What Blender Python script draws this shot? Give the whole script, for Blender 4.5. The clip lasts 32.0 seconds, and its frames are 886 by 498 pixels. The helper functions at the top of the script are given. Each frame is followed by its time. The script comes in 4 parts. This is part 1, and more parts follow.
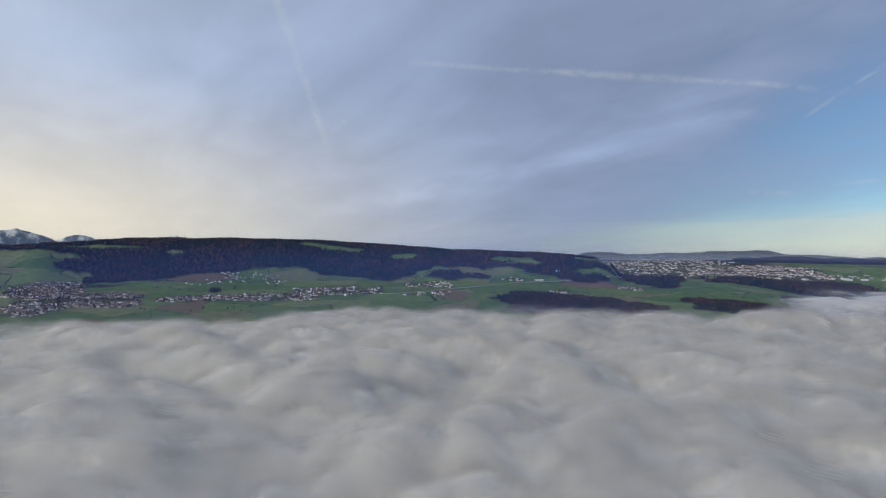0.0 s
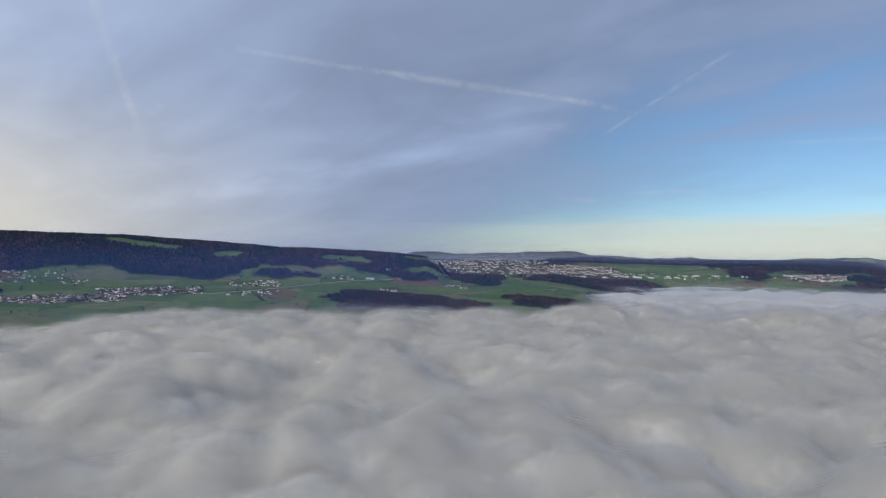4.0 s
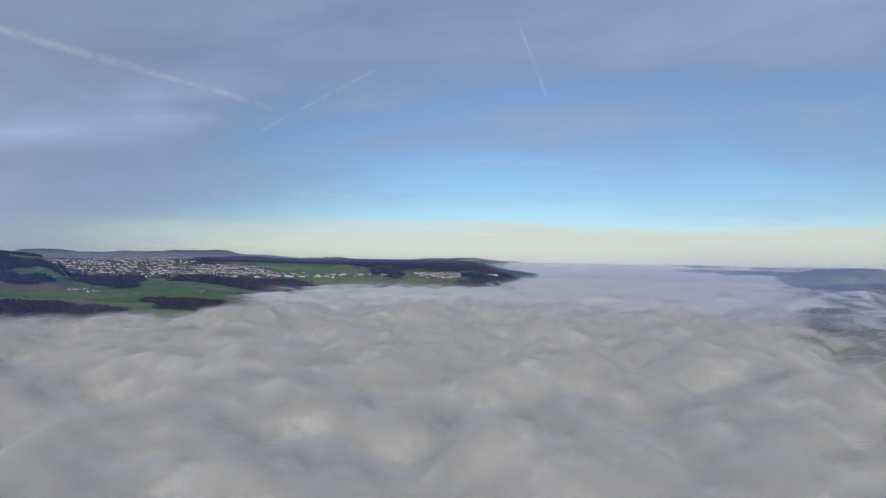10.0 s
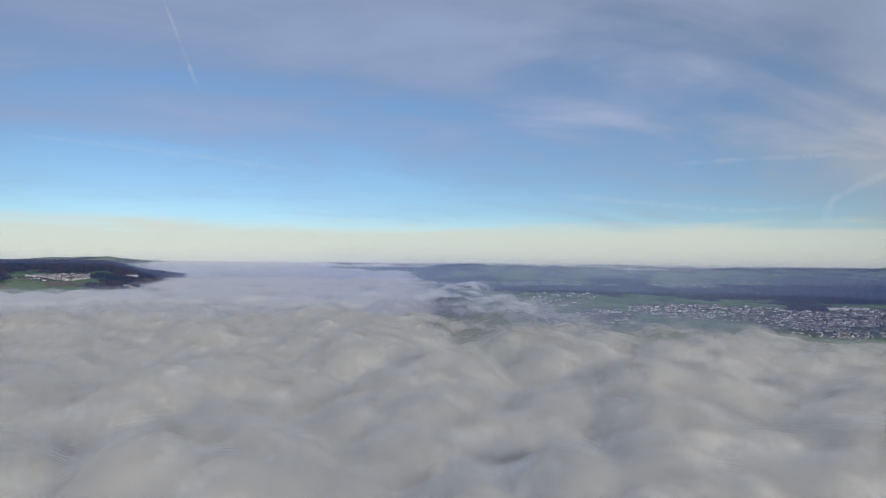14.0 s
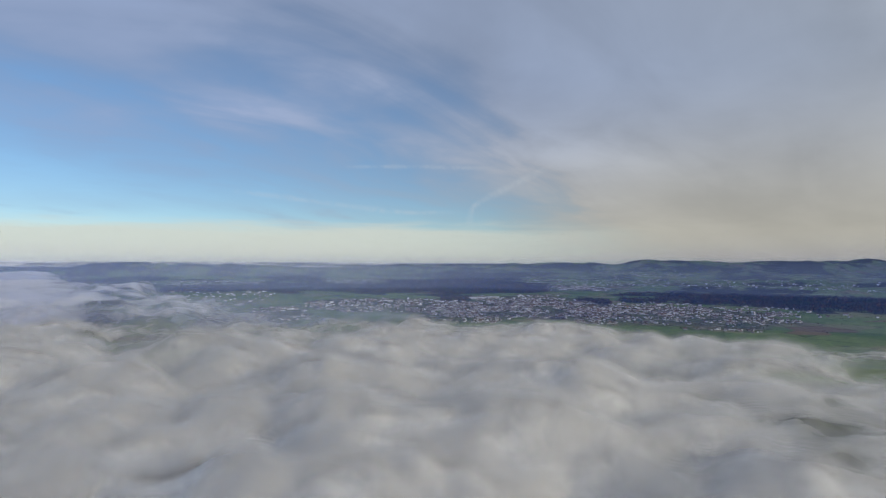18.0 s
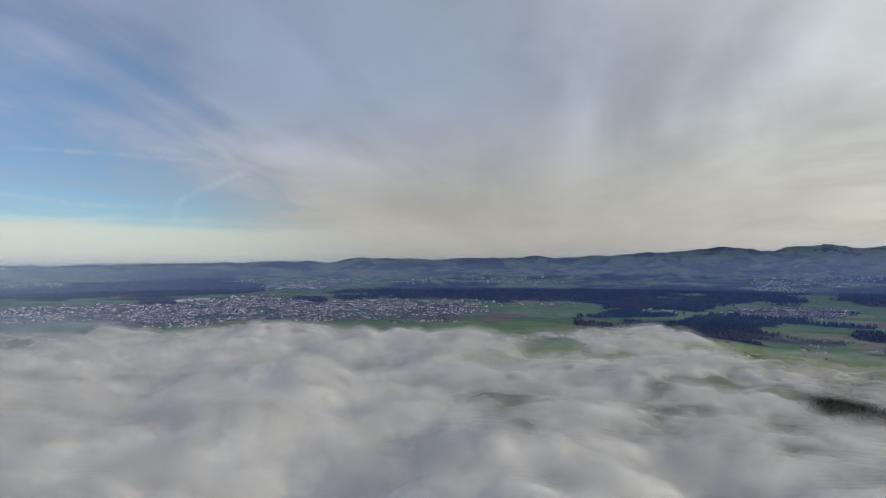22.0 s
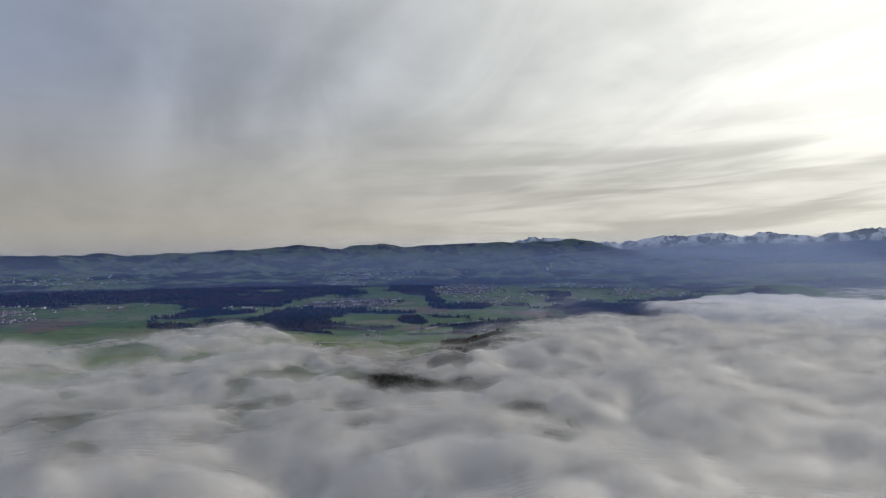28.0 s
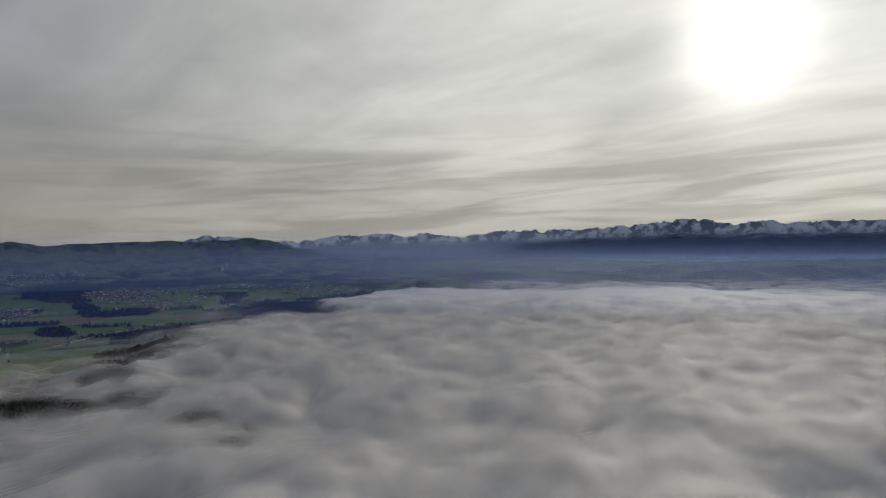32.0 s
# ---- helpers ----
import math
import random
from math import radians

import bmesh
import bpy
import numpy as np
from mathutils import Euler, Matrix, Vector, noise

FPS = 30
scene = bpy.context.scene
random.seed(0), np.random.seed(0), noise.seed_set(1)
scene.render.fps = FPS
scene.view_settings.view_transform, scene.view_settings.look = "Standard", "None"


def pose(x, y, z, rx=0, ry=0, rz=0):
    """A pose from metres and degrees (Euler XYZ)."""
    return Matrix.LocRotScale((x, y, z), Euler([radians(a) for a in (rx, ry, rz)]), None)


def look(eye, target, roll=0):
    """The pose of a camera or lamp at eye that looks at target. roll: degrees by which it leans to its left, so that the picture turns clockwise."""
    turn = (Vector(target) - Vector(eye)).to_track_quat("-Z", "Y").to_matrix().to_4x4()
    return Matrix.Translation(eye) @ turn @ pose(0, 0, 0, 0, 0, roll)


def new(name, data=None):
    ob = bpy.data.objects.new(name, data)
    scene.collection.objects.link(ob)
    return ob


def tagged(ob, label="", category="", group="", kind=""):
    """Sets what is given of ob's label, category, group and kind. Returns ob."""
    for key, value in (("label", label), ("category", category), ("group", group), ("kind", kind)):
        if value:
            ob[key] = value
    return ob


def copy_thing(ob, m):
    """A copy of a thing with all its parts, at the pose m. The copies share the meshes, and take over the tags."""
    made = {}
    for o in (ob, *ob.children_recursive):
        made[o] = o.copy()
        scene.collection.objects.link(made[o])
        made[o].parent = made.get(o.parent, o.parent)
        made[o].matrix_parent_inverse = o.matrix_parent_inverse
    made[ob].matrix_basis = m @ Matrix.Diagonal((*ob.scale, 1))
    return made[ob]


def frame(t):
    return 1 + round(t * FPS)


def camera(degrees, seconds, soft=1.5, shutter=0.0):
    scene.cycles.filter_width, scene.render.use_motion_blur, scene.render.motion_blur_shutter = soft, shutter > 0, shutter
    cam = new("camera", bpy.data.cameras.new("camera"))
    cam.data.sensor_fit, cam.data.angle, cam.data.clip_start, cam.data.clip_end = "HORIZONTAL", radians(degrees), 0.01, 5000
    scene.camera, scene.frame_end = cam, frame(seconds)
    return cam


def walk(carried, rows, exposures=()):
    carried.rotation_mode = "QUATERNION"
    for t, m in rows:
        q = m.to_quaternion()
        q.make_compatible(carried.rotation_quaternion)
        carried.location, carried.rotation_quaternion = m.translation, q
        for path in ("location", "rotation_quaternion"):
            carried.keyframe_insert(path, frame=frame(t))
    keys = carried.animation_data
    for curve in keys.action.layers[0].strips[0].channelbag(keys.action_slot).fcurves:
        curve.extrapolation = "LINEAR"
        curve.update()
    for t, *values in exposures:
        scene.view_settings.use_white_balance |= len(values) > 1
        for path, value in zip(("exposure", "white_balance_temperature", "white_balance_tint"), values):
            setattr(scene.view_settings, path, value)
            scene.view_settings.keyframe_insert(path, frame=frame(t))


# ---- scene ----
# ---------------------------------------------------------------- camera
EYE = 300.0          # metres of the drone above the valley floor; it hovers and turns on the spot
TURNS = [
    (0, 0.00, 0.39, 0.12), (0.5, -1.71, 0.39, 0.10), (1, -3.61, 0.37, 0.08), (1.5, -5.52, 0.37, 0.05),
    (2, -7.36, 0.36, -0.07), (2.5, -9.28, 0.37, -0.15), (3, -11.52, 0.36, -0.24), (3.5, -13.68, 0.32, -0.33),
    (5.5, -23.15, 0.30, -0.75), (6, -25.89, 0.30, -0.81), (6.5, -28.54, 0.32, -0.82), (7, -31.28, 0.37, -0.86),
    (7.5, -33.89, 0.42, -0.85), (8, -36.79, 0.43, -0.85), (8.5, -39.36, 0.48, -0.87), (9, -42.17, 0.55, -0.91),
    (9.5, -44.84, 0.56, -0.81), (10, -47.84, 0.59, -0.85), (10.5, -50.69, 0.61, -0.88), (11, -53.95, 0.61, -0.92),
    (11.5, -57.31, 0.67, -0.91), (12, -61.17, 0.63, -0.84), (12.5, -65.25, 0.66, -0.79), (13, -70.00, 0.70, -0.71),
    (13.5, -74.78, 0.74, -0.66), (14, -79.70, 0.78, -0.54), (14.5, -84.28, 0.84, -0.53), (15, -89.01, 0.84, -0.44),
    (15.5, -92.86, 0.84, -0.44), (17.5, -106.21, 0.79, -0.36), (18, -109.53, 0.79, -0.38), (18.5, -112.48, 0.78, -0.30),
    (19, -115.47, 0.76, -0.27), (19.5, -118.26, 0.75, -0.27), (20, -121.36, 0.75, -0.16), (20.5, -124.75, 0.76, -0.13),
    (21, -128.47, 0.74, -0.10), (21.5, -132.01, 0.74, -0.02), (22, -135.88, 0.74, -0.02), (22.5, -139.12, 0.72, -0.04),
    (23, -142.47, 0.72, 0.00), (23.5, -145.64, 0.66, 0.06), (24, -148.75, 0.63, 0.08), (24.5, -151.15, 0.60, 0.12),
    (26.5, -163.84, 0.49, 0.02), (27, -167.42, 0.51, 0.07), (27.5, -170.58, 0.52, 0.05), (28, -174.00, 0.51, 0.03),
    (28.5, -177.12, 0.50, 0.09), (29, -180.56, 0.47, 0.07), (29.5, -184.01, 0.45, 0.07), (30, -187.84, 0.42, 0.11),
    (30.5, -191.55, 0.40, 0.07), (31, -195.55, 0.37, 0.15), (31.5, -199.40, 0.38, 0.20), (32, -203.75, 0.35, 0.32),
]
cam = camera(72.3, 32.0, soft=1.1)
walk(cam, [(t, pose(0, 0, EYE, 90 + p, r, y)) for t, y, p, r in TURNS],
     exposures=[(t, e, 6400, 5.5 if t < 27 else 7.5) for t, e in ((0, -0.06), (4, -0.02), (7, 0.0), (13, 0.0), (19, 0.0), (23, 0.04), (26, 0.0), (28, -0.18), (29, -0.34), (30, -0.56), (31.2, -0.66),
                                              (31.6, -0.70), (32, -0.88))])

scene.cycles.transparent_max_bounces = 40     # many thin layers of vapour lie behind each other

# ---------------------------------------------------------------- sky and sun
SUN_AZ, SUN_EL = -230.4, 17.4


def heading(az, el=0.0):
    """Unit vector for an azimuth (degrees, counted to the left from +y) and an elevation."""
    a, e = radians(az), radians(el)
    return Vector((-math.sin(a) * math.cos(e), math.cos(a) * math.cos(e), math.sin(e)))


class Nodes:
    """Short hand for node trees."""

    def __init__(self, tree):
        self.tree = tree
        tree.nodes.clear()

    def put(self, node, key, value):
        s = node.inputs[key]
        if isinstance(value, bpy.types.NodeSocket):
            self.tree.links.new(value, s)
        elif isinstance(value, (tuple, list)) and len(value) == 3 and s.type == "RGBA":
            s.default_value = (*value, 1)
        else:
            s.default_value = value

    def math(self, op, a, b=0.0, c=0.0, clamp=False):
        n = self.tree.nodes.new("ShaderNodeMath")
        n.operation, n.use_clamp = op, clamp
        for i, v in enumerate((a, b, c)):
            self.put(n, i, v)
        return n.outputs[0]

    def vmath(self, op, a, b=(0, 0, 0)):
        n = self.tree.nodes.new("ShaderNodeVectorMath")
        n.operation = op
        self.put(n, 0, a)
        self.put(n, 1, b)
        return n.outputs["Value"] if op in ("DOT_PRODUCT", "LENGTH") else n.outputs[0]

    def scale(self, a, f):
        n = self.tree.nodes.new("ShaderNodeVectorMath")
        n.operation = "SCALE"
        self.put(n, 0, a)
        self.put(n, "Scale", f)
        return n.outputs[0]

    def xyz(self, v):
        n = self.tree.nodes.new("ShaderNodeSeparateXYZ")
        self.put(n, 0, v)
        return n.outputs[0], n.outputs[1], n.outputs[2]

    def vec(self, x, y, z):
        n = self.tree.nodes.new("ShaderNodeCombineXYZ")
        for i, v in enumerate((x, y, z)):
            self.put(n, i, v)
        return n.outputs[0]

    def ramp(self, v, lo, hi, a=0.0, b=1.0):
        n = self.tree.nodes.new("ShaderNodeMapRange")
        n.interpolation_type = "SMOOTHSTEP"
        for i, w in enumerate((v, lo, hi, a, b)):
            self.put(n, i, w)
        return n.outputs[0]

    def noise(self, v, scale, detail=4.0, rough=0.5, warp=0.0):
        n = self.tree.nodes.new("ShaderNodeTexNoise")
        self.put(n, "Vector", v)
        for k, w in (("Scale", scale), ("Detail", detail), ("Roughness", rough), ("Distortion", warp)):
            self.put(n, k, w)
        return n.outputs["Fac"]

    def voronoi(self, v, scale, feature="F1"):
        n = self.tree.nodes.new("ShaderNodeTexVoronoi")
        n.feature = feature
        self.put(n, "Vector", v)
        self.put(n, "Scale", scale)
        return n

    def mix(self, f, a, b, blend="MIX"):
        n = self.tree.nodes.new("ShaderNodeMix")
        n.data_type, n.blend_type = "RGBA", blend
        self.put(n, 0, f)
        self.put(n, 6, a)
        self.put(n, 7, b)
        return n.outputs[2]

    def blend(self, f, a, b):
        n = self.tree.nodes.new("ShaderNodeMixShader")
        self.put(n, 0, f)
        self.put(n, 1, a)
        self.put(n, 2, b)
        return n.outputs[0]

    def shader(self, kind, **ins):
        n = self.tree.nodes.new(kind)
        for k, v in ins.items():
            self.put(n, k.replace("_", " "), v)
        return n.outputs[0]


def make_sky():
    world = bpy.data.worlds.new("sky")
    scene.world = world
    world.use_nodes = True
    n = Nodes(world.node_tree)
    tc = n.tree.nodes.new("ShaderNodeTexCoord")
    d = n.vmath("NORMALIZE", tc.outputs["Generated"])
    x, y, z = n.xyz(d)
    sky = n.tree.nodes.new("ShaderNodeTexSky")
    sky.sky_type, sky.sun_disc = "NISHITA", False
    sky.sun_elevation, sky.sun_rotation = radians(SUN_EL), radians(-SUN_AZ)
    sky.altitude, sky.air_density, sky.dust_density, sky.ozone_density = 2600, 1.0, 0.15, 3.0
    clear = n.scale(sky.outputs[0], n.math("MULTIPLY", n.ramp(z, 0.03, 0.30, 0.088, 0.112), n.ramp(n.vmath("DOT_PRODUCT", d, tuple(heading(-85))), 0.35, 0.92, 0.72, 1.08)))
    zc = n.math("MAXIMUM", z, 0.0)
    sun = n.vmath("DOT_PRODUCT", d, tuple(heading(SUN_AZ, SUN_EL)))
    side = n.vmath("DOT_PRODUCT", d, tuple(heading(SUN_AZ + 3)))
    # azimuth (degrees, to the left of +y) and elevation of the direction
    east, ahead = tuple(heading(5)), tuple(heading(-85))
    az = n.math("ADD", n.math("MULTIPLY", n.math("ARCTAN2", n.vmath("DOT_PRODUCT", d, east), n.vmath("DOT_PRODUCT", d, ahead)), 57.2958), -85.0)
    el = n.math("MULTIPLY", n.math("ARCSINE", z), 57.2958)
    # cirrus drawn out along one wind direction on a high flat sheet
    depth = n.math("ADD", zc, 0.20)
    along = n.math("DIVIDE", n.vmath("DOT_PRODUCT", d, tuple(heading(29))), depth)
    across = n.math("DIVIDE", n.vmath("DOT_PRODUCT", d, tuple(heading(-61))), depth)
    sheet = n.vec(along, n.math("MULTIPLY", across, 1.5), 0.0)
    soft = n.noise(sheet, 0.75, 4.0, 0.5, 0.5)
    fine = n.noise(n.vec(n.math("MULTIPLY", along, 0.9), n.math("MULTIPLY", across, 2.1), 3.0), 1.25, 5.0, 0.5, 0.7)
    puffs = n.noise(n.vec(along, across, 9.0), 2.6, 5.0, 0.55, 0.4)
    calm = n.ramp(zc, 0.05, 0.26)
    mixed = n.math("ADD", n.math("MULTIPLY", soft, 0.50), n.math("ADD", n.math("MULTIPLY", fine, 0.34), n.math("MULTIPLY", puffs, 0.16)))
    wisps = n.ramp(mixed, 0.30, 0.70)
    wisps = n.math("ADD", 0.5, n.math("MULTIPLY", n.math("SUBTRACT", wisps, 0.5), n.math("ADD", 0.40, n.math("MULTIPLY", calm, 0.45))))
    warm = n.ramp(n.vmath("DOT_PRODUCT", d, tuple(heading(62))), 0.15, 0.95)
    bias = n.math("ADD", n.ramp(n.vmath("DOT_PRODUCT", d, tuple(heading(-70))), 0.92, 0.30, -0.42, 0.6), n.math("MULTIPLY", zc, 2.1))
    cover = n.ramp(n.math("ADD", n.math("MULTIPLY", wisps, 0.85), n.math("ADD", bias, 0.08)), 0.12, 1.0)
    cover = n.math("MAXIMUM", cover, n.ramp(mixed, 0.50, 0.72, 0.0, 0.50))

    # single banks and brush strokes of cirrus: azimuth, elevation, half length, half width, lean (degrees), strength
    def stroke(a, e, length, width, lean, strength):
        u, v = n.math("SUBTRACT", az, a), n.math("SUBTRACT", el, e)
        c, q = math.cos(radians(lean)), math.sin(radians(lean))
        # azimuth grows to the left, so a lean rises to the right
        p = n.math("ADD", n.math("MULTIPLY", u, -c / length), n.math("MULTIPLY", v, q / length))
        w = n.math("ADD", n.math("MULTIPLY", u, q / width), n.math("MULTIPLY", v, c / width))
        r2 = n.math("ADD", n.math("MULTIPLY", p, p), n.math("MULTIPLY", w, w))
        return n.math("MULTIPLY", n.math("EXPONENT", n.math("MULTIPLY", r2, -1.0)), strength)

    bank = None
    for row in ((-8, 8.2, 9, 0.7, 9, 0.30), (-2, 6.2, 12, 0.9, 10, 0.34), (-14, 9.3, 7, 0.8, 17, 0.28), (-19, 12.4, 12, 1.2, 8, 0.30), (-25, 11.6, 9, 0.9, 4, 0.20),
                (-52, 10.6, 12, 0.5, 4, 0.20), (-60, 12.4, 14, 0.9, -3, 0.16), (-66, 9.0, 12, 0.35, -5, 0.22), (-86, 12.5, 16, 1.8, 8, 0.20),
                (-103, 11.0, 17, 1.9, -7, 0.22), (-107, 15.0, 14, 1.0, -16, 0.20), (-97, 16.5, 12, 0.8, -14, 0.18), (-122, 9.6, 9, 2.2, -6, 0.30), (-119, 6.0, 8, 1.6, -14, 0.20),
                (-149, 14, 9, 2.2, 82, 0.24), (-159, 16, 9, 2.2, 60, 0.30), (-167, 17, 11, 2.6, 48, 0.26)):
        k = stroke(*row)
        bank = k if bank is None else n.math("ADD", bank, k)
    bank = n.math("MULTIPLY", bank, n.ramp(n.math("ADD", n.math("MULTIPLY", fine, 0.6), n.math("MULTIPLY", puffs, 0.4)), 0.34, 0.60, 0.45, 1.25))
    cover = n.math("ADD", cover, n.math("MULTIPLY", bank, 0.8), clamp=True)
    # brightness of the ice cloud rises towards the veiled sun
    near_sun = n.ramp(sun, -0.9, 0.95)
    glow = n.math("POWER", n.math("MAXIMUM", sun, 0.0), 2.3)
    core = n.math("POWER", n.math("MAXIMUM", sun, 0.0), 330.0)
    low = n.ramp(zc, 0.30, 0.02)
    ice = n.mix(near_sun, (0.265, 0.328, 0.505), (0.345, 0.36, 0.39))
    ice = n.mix(n.math("MULTIPLY", low, n.ramp(side, -0.95, -0.1)), ice, n.mix(warm, (0.435, 0.405, 0.36), (0.57, 0.51, 0.425)))
    ice = n.scale(ice, n.math("ADD", 1.0, n.math("MULTIPLY", warm, 0.56)))
    streak = n.math("ADD", 0.78, n.math("ADD", n.math("MULTIPLY", wisps, 0.40), n.math("MULTIPLY", bank, 0.55)))
    ice = n.scale(ice, streak)
    col = n.mix(n.math("MULTIPLY", cover, 0.97), clear, ice)
    # pale haze along the horizon, with flat cloud tops
    tops = n.noise(n.vec(n.math("MULTIPLY", az, 0.09), n.math("MULTIPLY", el, 0.9), 1.0), 1.0, 5.0, 0.55, 0.3)
    band = n.ramp(n.math("ADD", zc, n.math("MULTIPLY", n.math("SUBTRACT", tops, 0.5), 0.05)), 0.064, 0.034)
    north = n.ramp(n.vmath("DOT_PRODUCT", d, tuple(heading(-76))), 0.45, 0.95, 0.10, 0.78)
    col = n.mix(n.math("MULTIPLY", band, north), col, n.mix(n.ramp(side, -0.6, 0.6), (0.66, 0.65, 0.58), (0.44, 0.40, 0.36)))
    # the lowest clouds towards the sun lie in long flat grey bars
    bars = n.noise(n.vec(n.math("MULTIPLY", az, 0.055), n.math("ADD", n.math("MULTIPLY", el, 0.55), n.math("MULTIPLY", az, 0.025)), 5.0), 1.0, 5.0, 0.5, 0.5)
    sunward = n.math("MULTIPLY", n.ramp(az, -150.0, -195.0), n.ramp(el, 15.0, 5.0))
    bar = n.math("MULTIPLY", n.ramp(bars, 0.40, 0.62), sunward)
    light = n.scale((1.10, 1.05, 0.92), n.math("MULTIPLY", glow, n.math("ADD", 0.62, n.math("MULTIPLY", wisps, 0.7))))
    col = n.vmath("ADD", col, n.scale(light, n.math("SUBTRACT", 1.0, n.math("MULTIPLY", sunward, 0.32))))
    col = n.scale(col, n.math("SUBTRACT", 1.0, n.math("MULTIPLY", bar, 0.30)))
    col = n.vmath("ADD", col, n.scale((1.9, 1.85, 1.7), core))
    out = n.tree.nodes.new("ShaderNodeOutputWorld")
    bg = n.tree.nodes.new("ShaderNodeBackground")
    n.put(bg, "Color", col)
    n.put(bg, "Strength", 1.0)
    n.tree.links.new(bg.outputs[0], out.inputs[0])


make_sky()
lamp = bpy.data.lights.new("sun", "SUN")
lamp.energy, lamp.angle, lamp.color = 1.45, radians(14), (1.0, 0.93, 0.82)
new("sun", lamp).matrix_world = look(heading(SUN_AZ, SUN_EL) * 900, (0, 0, 0))

# ---------------------------------------------------------------- the lie of the land (numpy)
REACH, SPAN = 2000.0, 2720.0     # beyond 2 km the land is drawn in, to end inside 5 km


def drawn_in(R):
    """How much of its true distance a place keeps."""
    R = np.asarray(R, float)
    far = REACH + SPAN * (1 - np.exp(-np.maximum(R - REACH, 0) / SPAN))
    return np.where(R > REACH, far, R) / np.maximum(R, 1)


def place(az, R, z):
    """Scene coordinates of a point at azimuth, true distance and true height."""
    a, s = np.radians(az), drawn_in(R)
    return np.stack([-np.sin(a) * R * s, np.cos(a) * R * s, EYE + (z - EYE) * s], -1)


def lattice(i, j, seed):
    h = (i.astype(np.int64) * 374761393 + j.astype(np.int64) * 668265263 + seed * 974634777) & 0xFFFFFFFF
    h = ((h ^ (h >> 13)) * 1274126177) & 0xFFFFFFFF
    return ((h ^ (h >> 16)) & 0xFFFFFF) / float(0xFFFFFF)


def value(x, y, seed=0):
    i, j = np.floor(x), np.floor(y)
    u, v = x - i, y - j
    u, v = u * u * u * (u * (u * 6 - 15) + 10), v * v * v * (v * (v * 6 - 15) + 10)
    a, b = lattice(i, j, seed), lattice(i + 1, j, seed)
    c, d = lattice(i, j + 1, seed), lattice(i + 1, j + 1, seed)
    return (a + (b - a) * u) * (1 - v) + (c + (d - c) * u) * v


def fbm(x, y, seed=0, octaves=4, gain=0.5):
    total, amp, norm = 0, 1.0, 0.0
    for k in range(octaves):
        total = total + amp * value(x * 2 ** k + 17.3 * k, y * 2 ** k - 9.1 * k, seed + k)
        norm, amp = norm + amp, amp * gain
    return total / norm


def smooth(v, lo, hi):
    t = np.clip((v - lo) / (hi - lo), 0, 1)
    return t * t * (3 - 2 * t)


def along(az, knots):
    """A value that runs through (azimuth, value) knots given from right to left or left to right."""
    k = np.array(sorted(knots))
    return np.interp(az, k[:, 0], k[:, 1])


